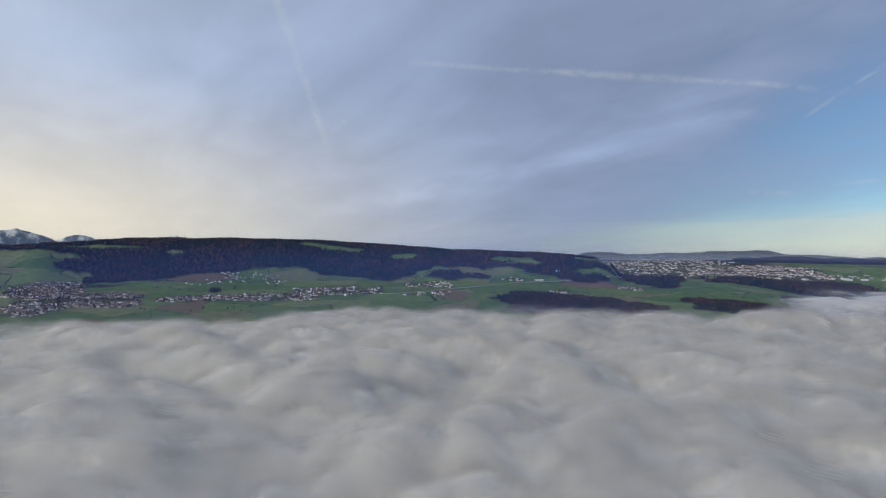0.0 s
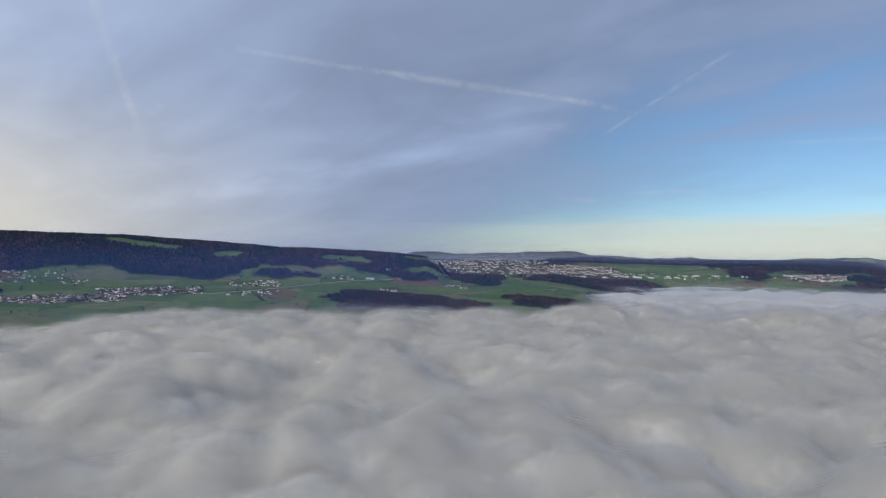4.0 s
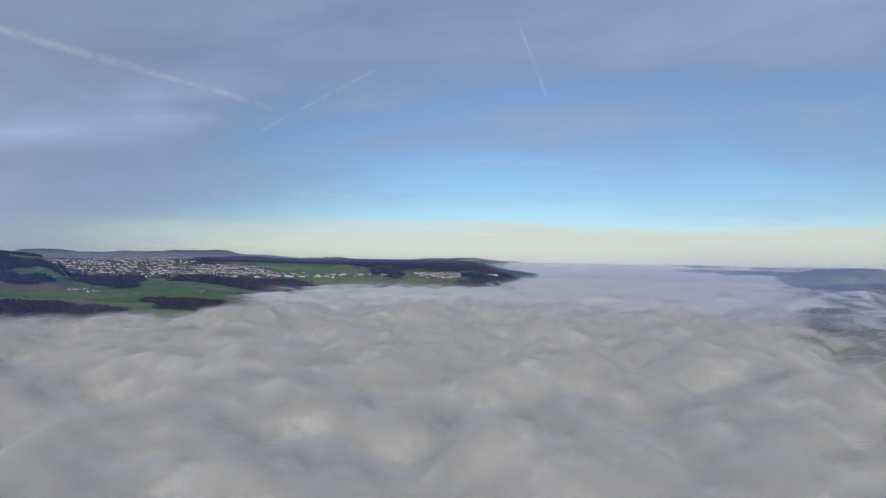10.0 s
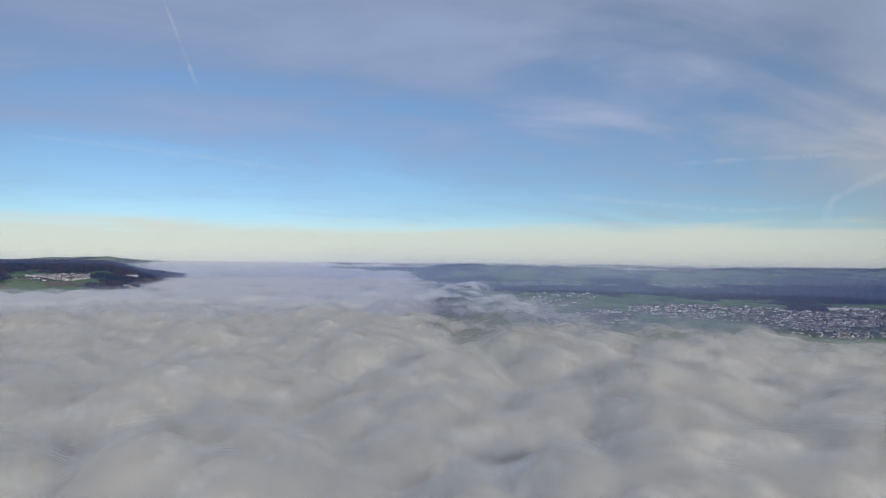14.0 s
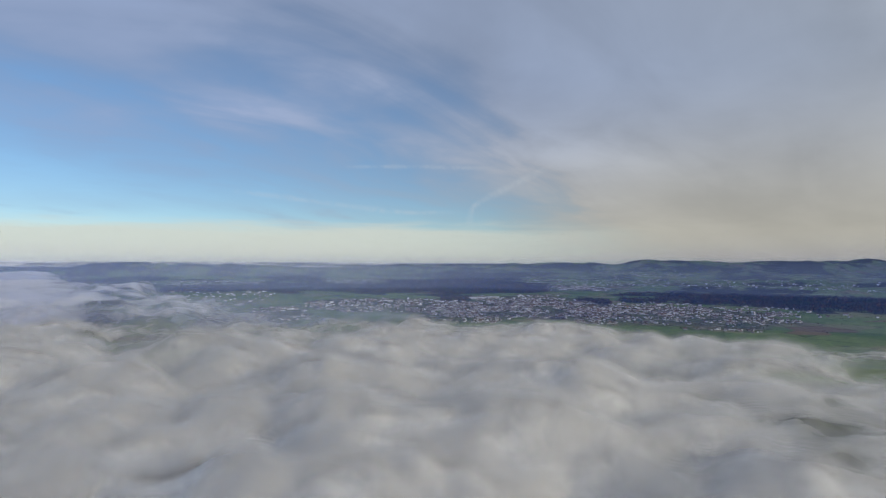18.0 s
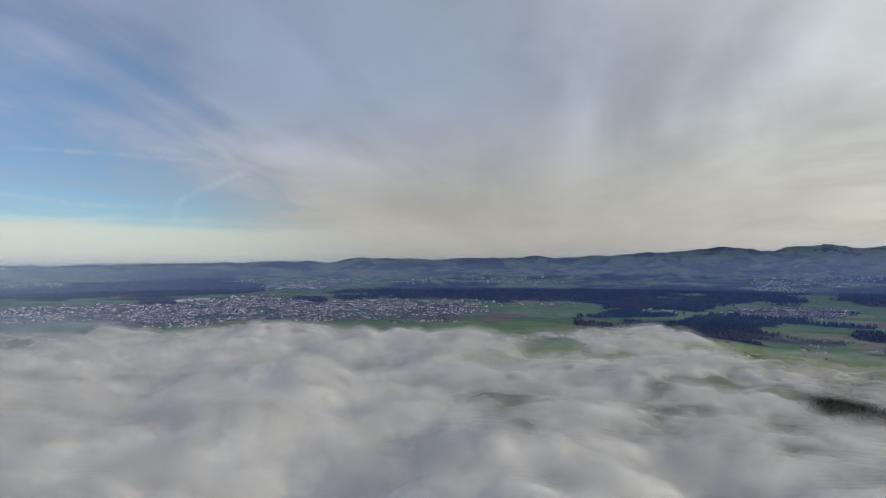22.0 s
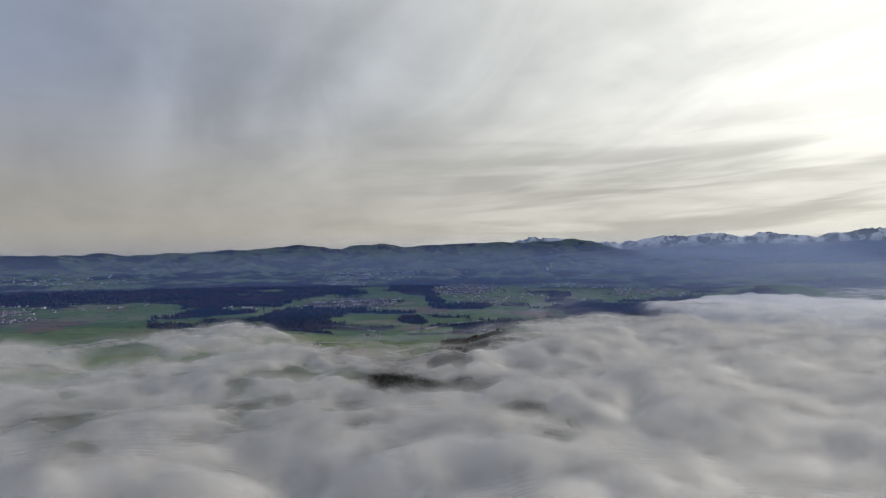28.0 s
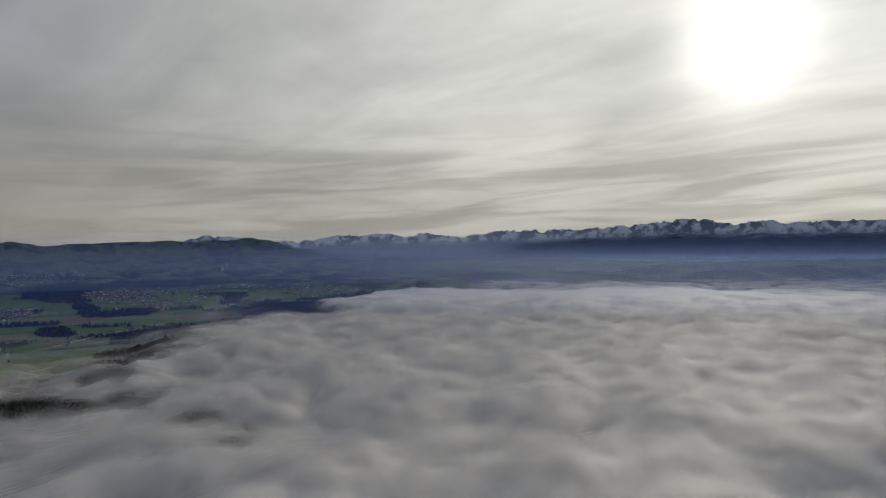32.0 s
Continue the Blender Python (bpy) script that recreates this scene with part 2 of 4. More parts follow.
# ridges: distance, front and back width (m), crest as (azimuth, elevation in degrees), roughness (m)
RIDGES = {
    "wooded_ridge": (3900, 850, 1500, [(75, 0.2), (50, 0.4), (36, 0.45), (33.4, 0.75), (30.6, 0.9), (27.3, 1.2), (19.7, 1.15), (11.8, 0.95),
                                       (4.5, 0.6), (-0.9, 0.05), (-11.4, -0.3), (-14.2, -0.6), (-15.6, -1.3), (-17, -3)], 14),
    "plateau_wood": (6600, 900, 2000, [(-24, -2.2), (-25.4, -0.62), (-29.4, -0.42), (-32.5, -0.62), (-37.7, -0.85), (-39.8, -0.95), (-41.4, -0.82),
                                       (-45.7, -0.65), (-49.4, -0.75), (-53.6, -1.3), (-56.6, -1.85), (-57.6, -3.5)], 8),
    "blue_hills": (13000, 2500, 3000, [(-9, -1), (-13.4, 0.04), (-18.8, -0.17), (-23.5, 0.02), (-27.4, 0.10), (-29.4, -0.14), (-32.9, -0.36),
                                       (-38, -0.42), (-41, -0.6)], 40),
    "sea_headland": (21000, 1500, 3000, [(-43.5, -0.7), (-45.2, -0.42), (-47.3, -0.22), (-51.0, -0.21), (-53.8, -0.5), (-55, -0.8)], 20),
    "low_ridge": (10500, 2200, 3500, [(-68, -1.6), (-70.8, -0.95), (-77.7, -1.06), (-79.3, -0.74), (-81.9, -0.62), (-86.7, -0.78), (-92.5, -0.80),
                                      (-97.8, -1.16), (-104, -1.5), (-108, -1.9)], 30),
    "far_hills": (16500, 2000, 3000, [(-96, -1.2), (-100, -0.9), (-106, -0.76), (-112, -0.86), (-116, -0.64), (-120.5, -0.44), (-125, -0.46),
                                      (-128.7, -0.08), (-132.7, -0.22), (-138, -0.14), (-146, -0.02), (-151.3, 0.13), (-156.4, 0.5), (-160.3, 0.8),
                                      (-163.6, 0.52), (-168, 0.9), (-170.3, 0.66), (-175, 1.08), (-179.5, 1.26), (-183, 1.08), (-186.5, 1.28),
                                      (-188.9, 0.88), (-191, 0.45), (-193, -0.1), (-197, -0.2), (-204, -0.3), (-210, -0.9), (-214, -1.2)], 90),
    "inner_hills": (12200, 1300, 1200, [(-128, -1.95), (-132, -1.30), (-140, -1.20), (-150, -1.15), (-158, -0.70), (-165, -0.75), (-175, -0.65), (-183, -0.45),
                                        (-188, -0.65), (-193, -1.00), (-198, -1.65)], 110),
    "mid_hills": (9200, 900, 900, [(-100, -2.62), (-108, -1.87), (-118, -1.77), (-126, -1.92), (-134, -1.67), (-142, -1.77), (-150, -1.62), (-157, -1.42), (-164, -1.57),
                                   (-172, -1.42), (-180, -1.27), (-187, -1.42), (-194, -1.62), (-199, -2.32)], 80),
    "near_rises": (6900, 500, 700, [(-112, -3.32), (-120, -2.52), (-128, -2.62), (-138, -2.37), (-146, -2.52), (-155, -2.32), (-163, -2.52), (-173, -2.17), (-182, -2.22),
                                    (-190, -2.32), (-197, -3.02)], 40),
    "shore_ridge": (9300, 900, 900, [(-218, -1.35), (-224, -1.0), (-228, -0.93), (-234, -0.78), (-240, -0.6), (-250, -0.5), (-262, -0.9)], 10),
    "shore_mountain": (36000, 7000, 9000, [(-207, -0.3), (-209.9, 0.37), (-211.5, 0.85), (-215, 1.1), (-220, 1.3), (-225, 1.62), (-229.4, 1.36),
                                           (-233.6, 1.46), (-240, 1.35), (-255, 1.2), (-270, 0.4), (-280, -0.3)], 140),
}
LAKE = 130.0
SHORE = [(-206, 90000), (-208.5, 33000), (-212.5, 21000), (-216, 14500), (-220, 11400), (-225, 10000), (-264, 10000)]
# knolls that stand up through the fog: azimuth, distance, radius, height
KNOLLS = [(-168.6, 1000, 85, 97), (-171.8, 960, 70, 95), (-174.8, 1330, 110, 93), (-165.0, 800, 60, 88), (-181.8, 800, 75, 90),
          (-179.5, 1650, 150, 92), (-157.5, 2050, 300, 45), (-187.5, 2150, 330, 62), (-191, 2350, 260, 66), (-196.5, 2700, 300, 70),
          (-208.5, 6500, 420, 105), (-219, 5600, 420, 85), (-223.5, 7300, 520, 150), (-229, 6800, 500, 125), (-203, 5200, 420, 75), (-234.5, 7800, 500, 150)]


def ground(az, R):
    """True height of the land, by azimuth and true distance."""
    az, R = np.broadcast_arrays(np.asarray(az, float), np.asarray(R, float))
    az = np.where(az > 75, az - 360, az)
    a = np.radians(az)
    X, Y = -np.sin(a) * R, np.cos(a) * R
    z = 16 * (fbm(X / 900, Y / 900, 3) - 0.5) + 30 * (fbm(X / 3500, Y / 3500, 8, 3) - 0.5) * smooth(R, 2500, 6000) - R * R / 1.274e7    # the earth's curve
    z = z + 150 * (fbm(X / 2400, Y / 2400, 27, 5, 0.52) - 0.42) * smooth(R, 6500, 11000) * (1 - smooth(R, 20000, 27000)) * smooth(az, -207, -190) * (1 - smooth(az, -74, -66))
    # the terraced slope on the near side of the wooded ridge, and the plateau with the village
    near = np.interp(R, (1350, 2250, 2650, 3350, 4200), (0, 112, 142, 188, 215))
    flat = np.interp(R, (1500, 1900, 2120, 2700, 3500, 4300, 5200, 6200, 8500), (0, 45, 92, 113, 140, 168, 202, 230, 100))
    low = np.interp(R, (1500, 3300, 4200, 5000, 6200, 8500), (0, 18, 105, 165, 228, 100))
    flat = low + (flat - low) * smooth(az, -38, -24)
    w = smooth(az, -20, -6)
    shelf = near * w + flat * (1 - w)
    z = z + shelf * smooth(az, -58.5, -50) * (1 - smooth(az, 55, 75))
    wob = fbm(X / 700, Y / 700, 21)
    for i, (dist, front, back, crest, rough) in enumerate(RIDGES.values()):
        el = along(az, crest)
        top = EYE + dist * np.tan(np.radians(el)) + rough * 2 * (fbm(az * dist / 57 / (120 + dist * 0.035), R / (120 + dist * 0.035), 40 + i, 5, 0.6) - 0.5)
        top = top + dist * 0.0035 * (fbm(az * 1.3, R / 900, 140 + i, 3) - 0.5) * (dist > 6000)
        lo, hi = min(crest)[0], max(crest)[0]
        fade = smooth(az, lo - 2, lo) * (1 - smooth(az, hi, hi + 2))
        d = dist * (1 + 0.10 * (fbm(az / 7.0, az * 0 + i, 60 + i, 3) - 0.5))
        bump = np.where(R < d, smooth(R, d - front * (0.8 + 0.5 * wob), d), 1 - smooth(R, d, d + back))
        bump = bump * (1 - 0.35 * np.where(R < d, 1 - bump, 0) * (wob - 0.3))
        z = np.maximum(z, z + np.maximum(top - z, 0) * bump * fade)
    for ka, kr, rad, h in KNOLLS:
        ex, ey = -math.sin(radians(ka)) * kr, math.cos(radians(ka)) * kr
        q = np.hypot(X - ex, Y - ey) / rad
        z = np.maximum(z, z + (h - z) * np.exp(-q * q) * (q < 3))
    # lake basin
    upland = smooth(R, 6300, 9600) * (1 - smooth(az, -206, -196)) * smooth(az, -285, -270)
    z = np.maximum(z, (LAKE + 8) * upland + z * (1 - upland))
    basin = (R > along(az, SHORE)) & (R < 31500) & (az > -264)
    return np.where(basin, np.minimum(z, LAKE - 160), z)

# ---------------------------------------------------------------- materials


def material(name, build):
    m = bpy.data.materials.new(name)
    m.use_nodes = True
    n = Nodes(m.node_tree)
    out = n.tree.nodes.new("ShaderNodeOutputMaterial")
    n.tree.links.new(build(n), out.inputs[0])
    return m


def attribute(n, name):
    a = n.tree.nodes.new("ShaderNodeAttribute")
    a.attribute_name = name
    return a.outputs["Fac"]


def plan_uv(n):
    return n.tree.nodes.new("ShaderNodeUVMap").outputs[0]


def rnd(n):
    return n.tree.nodes.new("ShaderNodeObjectInfo").outputs["Random"]


def island(n):
    return n.tree.nodes.new("ShaderNodeNewGeometry").outputs["Random Per Island"]


def pick(n, f, *colours):
    r = n.tree.nodes.new("ShaderNodeValToRGB")
    r.color_ramp.interpolation = "LINEAR"
    e = r.color_ramp.elements
    while len(e) < len(colours):
        e.new(0.5)
    for i, c in enumerate(colours):
        e[i].position = i / (len(colours) - 1)
        e[i].color = (*c, 1)
    n.put(r, 0, f)
    return r.outputs[0]


def land_look(n):
    uv = plan_uv(n)                      # true plan, in kilometres
    warp = n.vmath("ADD", uv, n.scale(n.vec(n.noise(uv, 3.0, 2), n.noise(uv, 3.3, 2), 0.0), 0.12))
    cell = n.voronoi(warp, 5.0)
    f, g, _ = n.xyz(cell.outputs["Color"])
    field = pick(n, f, (0.080, 0.135, 0.042), (0.105, 0.165, 0.052), (0.140, 0.190, 0.070), (0.088, 0.145, 0.046), (0.165, 0.200, 0.085), (0.170, 0.165, 0.090))
    field = n.mix(n.ramp(n.noise(uv, 26.0, 5, 0.6), 0.35, 0.7), field, n.scale(field, 0.72))
    bare = n.math("MULTIPLY", n.ramp(g, 0.955, 0.965), 0.8)
    field = n.mix(bare, field, (0.150, 0.100, 0.070))
    hedge = n.voronoi(warp, 5.0, "DISTANCE_TO_EDGE").outputs["Distance"]
    line = n.math("MULTIPLY", n.ramp(hedge, 0.022, 0.008), n.ramp(n.noise(uv, 9.0, 3), 0.50, 0.58))
    field = n.mix(line, field, (0.028, 0.034, 0.018))
    wood = pick(n, n.noise(uv, 22.0, 5, 0.65), (0.012, 0.018, 0.016), (0.022, 0.024, 0.020), (0.036, 0.028, 0.022))
    # copses and hedges strewn over the far country
    copse = n.math("MULTIPLY", n.ramp(n.math("ADD", n.math("MULTIPLY", n.noise(uv, 1.5, 6, 0.58, 0.4), 0.75), n.math("MULTIPLY", n.noise(uv, 7.0, 3, 0.6), 0.25)), 0.522, 0.540), attribute(n, "copse"))
    col = n.mix(n.math("MAXIMUM", attribute(n, "wood"), copse), field, wood)
    roofs = n.voronoi(uv, 42.0).outputs["Color"]
    built = n.mix(n.ramp(n.noise(uv, 14.0, 3, 0.6), 0.42, 0.58), (0.035, 0.045, 0.025), pick(n, n.xyz(roofs)[0], (0.05, 0.05, 0.035), (0.11, 0.08, 0.065), (0.13, 0.10, 0.085), (0.36, 0.33, 0.30)))
    col = n.mix(attribute(n, "built"), col, built)
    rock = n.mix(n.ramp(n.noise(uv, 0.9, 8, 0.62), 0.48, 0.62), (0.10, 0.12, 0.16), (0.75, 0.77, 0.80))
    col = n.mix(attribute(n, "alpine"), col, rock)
    b = n.tree.nodes.new("ShaderNodeBump")
    n.put(b, "Height", n.noise(uv, 40.0, 5, 0.6))
    n.put(b, "Strength", 0.5)
    n.put(b, "Distance", 6.0)
    s = n.tree.nodes.new("ShaderNodeBsdfPrincipled")
    for k, v in (("Base Color", col), ("Roughness", 0.95), ("Specular IOR Level", 0.1), ("Normal", b.outputs[0])):
        n.put(s, k, v)
    return s.outputs[0]


def fog_body(n, p):
    up = n.vmath("NORMALIZE", n.vmath("ADD", n.scale(n.tree.nodes.new("ShaderNodeNewGeometry").outputs["Normal"], 0.74), (0, 0, 0.26)))
    col = n.mix(n.noise(p, 0.006, 3, 0.5, 0.3), (0.44, 0.425, 0.425), (0.52, 0.50, 0.50))
    d = n.shader("ShaderNodeBsdfDiffuse", Color=col, Normal=up)
    body = n.blend(0.25, d, n.shader("ShaderNodeBsdfTranslucent", Color=col, Normal=up))
    # droplets throw light forward
    return n.blend(0.45, body, n.shader("ShaderNodeBsdfGlossy", Color=(1.0, 0.98, 0.96), Roughness=0.72, Normal=up))


def fog_look(n):
    """Thick fog: soft white scattering; its opacity follows its depth and thins out in the hollows."""
    p = n.tree.nodes.new("ShaderNodeTexCoord").outputs["Object"]
    flat = n.vmath("MULTIPLY", p, (1, 1, 0.4))
    depth = attribute(n, "depth")
    edge = n.math("MULTIPLY", n.math("MULTIPLY", depth, n.math("SUBTRACT", 1.0, depth)), 4.0)
    wisp = n.math("MULTIPLY", n.math("SUBTRACT", n.noise(flat, 0.012, 6, 0.58, 0.8), 0.5), 1.4)
    a = n.math("ADD", depth, n.math("MULTIPLY", wisp, edge), clamp=True)
    return n.blend(a, n.shader("ShaderNodeBsdfTransparent"), fog_body(n, p))


def veil_look(n):
    """Loose vapour over the fog's top: lumps that grow fewer with height."""
    p = n.tree.nodes.new("ShaderNodeTexCoord").outputs["Object"]
    f = n.math("ADD", n.math("MULTIPLY", n.noise(p, 0.017, 3, 0.5, 0.4), 0.84), n.math("MULTIPLY", n.noise(p, 0.05, 2, 0.5), 0.16))
    lift = attribute(n, "lift")
    lo = n.math("ADD", 0.22, n.math("MULTIPLY", lift, 0.26))
    a = n.math("MULTIPLY", n.ramp(f, lo, n.math("ADD", lo, 0.24)), attribute(n, "depth"), clamp=True)
    return n.blend(a, n.shader("ShaderNodeBsdfTransparent"), fog_body(n, p))


# haze painted as a coloured sheet, its opacity set per vertex
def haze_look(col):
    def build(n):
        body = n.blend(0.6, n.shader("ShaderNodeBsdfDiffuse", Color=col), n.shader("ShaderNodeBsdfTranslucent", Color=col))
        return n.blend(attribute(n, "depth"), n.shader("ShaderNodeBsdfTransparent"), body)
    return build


def simple(col, rough=0.9, spec=0.2, vary=None):
    def build(n):
        c = col
        p = n.tree.nodes.new("ShaderNodeTexCoord").outputs["Object"]
        if vary:
            c = pick(n, vary(n), *col)
        c = n.mix(n.ramp(n.noise(p, 0.35, 4, 0.6), 0.3, 0.75), c, n.scale(c, 0.78))
        s = n.tree.nodes.new("ShaderNodeBsdfPrincipled")
        for k, v in (("Base Color", c), ("Roughness", rough), ("Specular IOR Level", spec)):
            n.put(s, k, v)
        return s.outputs[0]
    return build


LAND = material("meadow_and_forest_floor", land_look)
FOG = material("fog", fog_look)
VEIL = material("fog_vapour", veil_look)
# tints that stand in for light scattered by the air
HAZE = material("blue_haze_tint", haze_look((0.13, 0.27, 0.90)))
PALE_HAZE = material("pale_haze_tint", haze_look((0.86, 0.92, 0.97)))
FIR = material("fir_needles", simple(((0.007, 0.014, 0.013), (0.014, 0.026, 0.017), (0.034, 0.050, 0.028), (0.008, 0.015, 0.013)), vary=island))
BARE = material("bare_autumn_twigs", simple(((0.012, 0.014, 0.016), (0.034, 0.026, 0.020), (0.150, 0.075, 0.034), (0.014, 0.017, 0.016), (0.085, 0.050, 0.030), (0.010, 0.014, 0.014), (0.050, 0.042, 0.030), (0.014, 0.015, 0.016)), vary=island))
BARK = material("bark", simple((0.06, 0.045, 0.035)))
WALLS = ((0.56, 0.53, 0.48), (0.82, 0.81, 0.79), (0.40, 0.35, 0.30), (0.82, 0.81, 0.79), (0.58, 0.54, 0.48), (0.26, 0.23, 0.21))
ROOFS = ((0.13, 0.070, 0.055), (0.095, 0.065, 0.055), (0.17, 0.10, 0.075), (0.085, 0.08, 0.08), (0.26, 0.25, 0.25), (0.12, 0.10, 0.09))
PLASTER = material("rendered_wall", simple(WALLS, vary=rnd))
TILES = material("clay_roof_tiles", simple(ROOFS, vary=rnd))
PLASTER_MANY = material("rendered_walls_of_many", simple(WALLS, vary=island))
TILES_MANY = material("clay_roofs_of_many", simple(ROOFS, vary=island))
GLASS = material("window_glass", simple((0.03, 0.035, 0.045), 0.12, 0.6))
CONCRETE = material("pale_concrete", simple((0.62, 0.62, 0.60)))
STEEL = material("weathered_steel", simple((0.10, 0.10, 0.11), 0.6, 0.4))
ASPHALT = material("pale_road", simple((0.34, 0.33, 0.31), 0.9))
WATER = material("lake_water", lambda n: n.shader("ShaderNodeBsdfPrincipled", Base_Color=(0.92, 0.93, 0.94), Roughness=0.5, Metallic=1.0))
# the rock's blue is distance haze put into its colour; snow lies in patches
ROCK = material("haze_blue_snowy_rock", lambda n: n.shader("ShaderNodeBsdfDiffuse", Color=n.mix(
    n.math("MULTIPLY", n.ramp(n.noise(n.tree.nodes.new("ShaderNodeTexCoord").outputs["Object"], 0.014, 8, 0.62), 0.43, 0.56), attribute(n, "snow")),
    (0.15, 0.19, 0.27), (0.82, 0.85, 0.90))))

# ---------------------------------------------------------------- mesh helpers


def mesh_of(name, verts, faces, mat, smooth_shade=True):
    """A mesh from numpy arrays; faces is one array (n, 3) or (n, 4), or a list of such arrays."""
    me = bpy.data.meshes.new(name)
    blocks = faces if isinstance(faces, list) else [faces]
    blocks = [b for b in blocks if len(b)]
    loops = np.concatenate([b.ravel() for b in blocks]).astype(np.int32)
    sizes = np.concatenate([np.full(len(b), b.shape[1]) for b in blocks]).astype(np.int32)
    starts = np.concatenate([[0], np.cumsum(sizes)[:-1]]).astype(np.int32)
    me.vertices.add(len(verts))
    me.vertices.foreach_set("co", np.asarray(verts, np.float32).ravel())
    me.loops.add(len(loops))
    me.loops.foreach_set("vertex_index", loops)
    me.polygons.add(len(sizes))
    me.polygons.foreach_set("loop_start", starts)
    me.polygons.foreach_set("loop_total", sizes)
    me.polygons.foreach_set("use_smooth", np.full(len(sizes), smooth_shade))
    me.update(calc_edges=True)
    me.materials.append(mat)
    return me


def per_vertex(me, name, values):
    me.attributes.new(name, "FLOAT", "POINT").data.foreach_set("value", np.asarray(values, np.float32).ravel())


def grid_faces(rows, cols, wrap=False):
    i, j = np.meshgrid(np.arange(rows - 1), np.arange(cols if wrap else cols - 1), indexing="ij")
    k = (j + 1) % cols
    return np.stack([i * cols + j, i * cols + k, (i + 1) * cols + k, (i + 1) * cols + j], -1).reshape(-1, 4)


def part(name, bm, mat, parent, label=""):
    me = bpy.data.meshes.new(name)
    bm.to_mesh(me)
    bm.free()
    me.materials.append(mat)
    ob = new(name, me)
    ob.parent = parent
    return tagged(ob, label)


def box(bm, x0, x1, y0, y1, z0, z1):
    v = [bm.verts.new((x, y, z)) for z in (z0, z1) for x, y in ((x0, y0), (x1, y0), (x1, y1), (x0, y1))]
    for f in ((3, 2, 1, 0), (4, 5, 6, 7), (0, 1, 5, 4), (1, 2, 6, 5), (2, 3, 7, 6), (3, 0, 4, 7)):
        bm.faces.new([v[i] for i in f])
    return bm


# ---------------------------------------------------------------- forests and towns on the plan
# woods as (azimuth from, to, distance from, to)
WOODS_RIDGE = [(44, -15.5, 3060, 4250), (-15.4, -17.5, 3650, 4300)]
WOODS_VILLAGE = [
    (-5.1, -20.7, 2080, 2560),
    (-11.9, -14.5, 3065, 3187),
    (-16.6, -21.7, 3167, 4134),
    (-23.0, -36.1, 3474, 4023),
    (-21.4, -31.0, 2250, 2700),
    (-29.0, -31.8, 3032, 3219),
    (21.3, 19.9, 2589, 2734),
    (-25.2, -27.8, 4711, 5196),
    (-29.4, -35.6, 3688, 4134),
    (-39.5, -57.0, 4880, 7000),
    (-41.0, -44.2, 4420, 5000),
    (-49.2, -57.5, 4050, 5000),
    (-25.5, -41.0, 5700, 6900),
    (-41.0, -53.5, 5900, 7000),
]
WOODS_PLAIN = [
    (-96.8, -118.8, 4894, 8527),
    (-106.9, -118.8, 8163, 11316),
    (-77.3, -81.4, 2887, 3628),
    (-84.6, -96.8, 4660, 7009),
    (-109.3, -114.2, 4002, 4763),
    (-121.9, -125.1, 3937, 4635),
    (-112.5, -116.0, 2779, 3082),
    (-118.0, -121.6, 2902, 3290),
    (-106.4, -130.7, 7009, 8620),
    (-106.4, -119.6, 5002, 7647),
    (-108.9, -119.6, 3749, 4272),
    (-125.7, -158.4, 4202, 5986),
    (-130.7, -134.8, 3648, 4157),
    (-153.8, -163.6, 5196, 6602),
    (-150.7, -159.8, 3550, 4535),
    (-117.3, -123.8, 8906, 9404),
]
WOODS_SOUTH = [
    (-157.6, -163.6, 2128, 3290),
    (-158.4, -166.8, 4295, 5986),
    (-169.4, -173.9, 4535, 6821),
    (-172.3, -174.4, 3708, 4248),
    (-175.4, -178.6, 5954, 6747),
    (-176.1, -178.3, 3254, 3852),
    (-169.8, -172.3, 2632, 2966),
    (-151.2, -156.9, 3184, 3455),
    (-153.8, -156.9, 2749, 2999),
    (-169.0, -174.3, 4585, 6711),
    (-173.8, -183.3, 5921, 6821),
    (-179.9, -189.9, 5700, 6674),
    (-183.8, -185.9, 4134, 5398),
    (-172.4, -174.6, 3608, 4462),
    (-176.2, -178.1, 3307, 4134),
    (-185.4, -197.4, 2373, 3810),
    (-192.8, -198.1, 3668, 4535),
    (-174.8, -181.2, 2175, 2575),
    (-173.2, -177.2, 1333, 2060),
    (-166.9, -173.2, 941, 1666),
    (-164.8, -167.4, 931, 968),
    (-180.7, -183.8, 1176, 1255),
    (-187.9, -193.3, 8667, 12014),
    (-195.2, -200.5, 11133, 14614),
    (-191.4, -195.2, 6784, 8480),
    (-195.6, -197.0, 6185, 7164),
    (-186.5, -191.9, 2373, 3688),
    (-192.5, -197.7, 2575, 4067),
    (-204.6, -207.8, 7773, 8810),
    (-209.4, -215.1, 8075, 8762),
    (-221.1, -224.4, 6747, 7048),
    (-217.6, -220.1, 5369, 7009),
    (-220.1, -226.3, 5398, 6495),
    (-224.9, -228.1, 6321, 6574),
    (-228.1, -231.1, 6390, 6674),
    (-224.9, -228.1, 8253, 9152),
    (-229.4, -239.9, 7731, 26021),
]
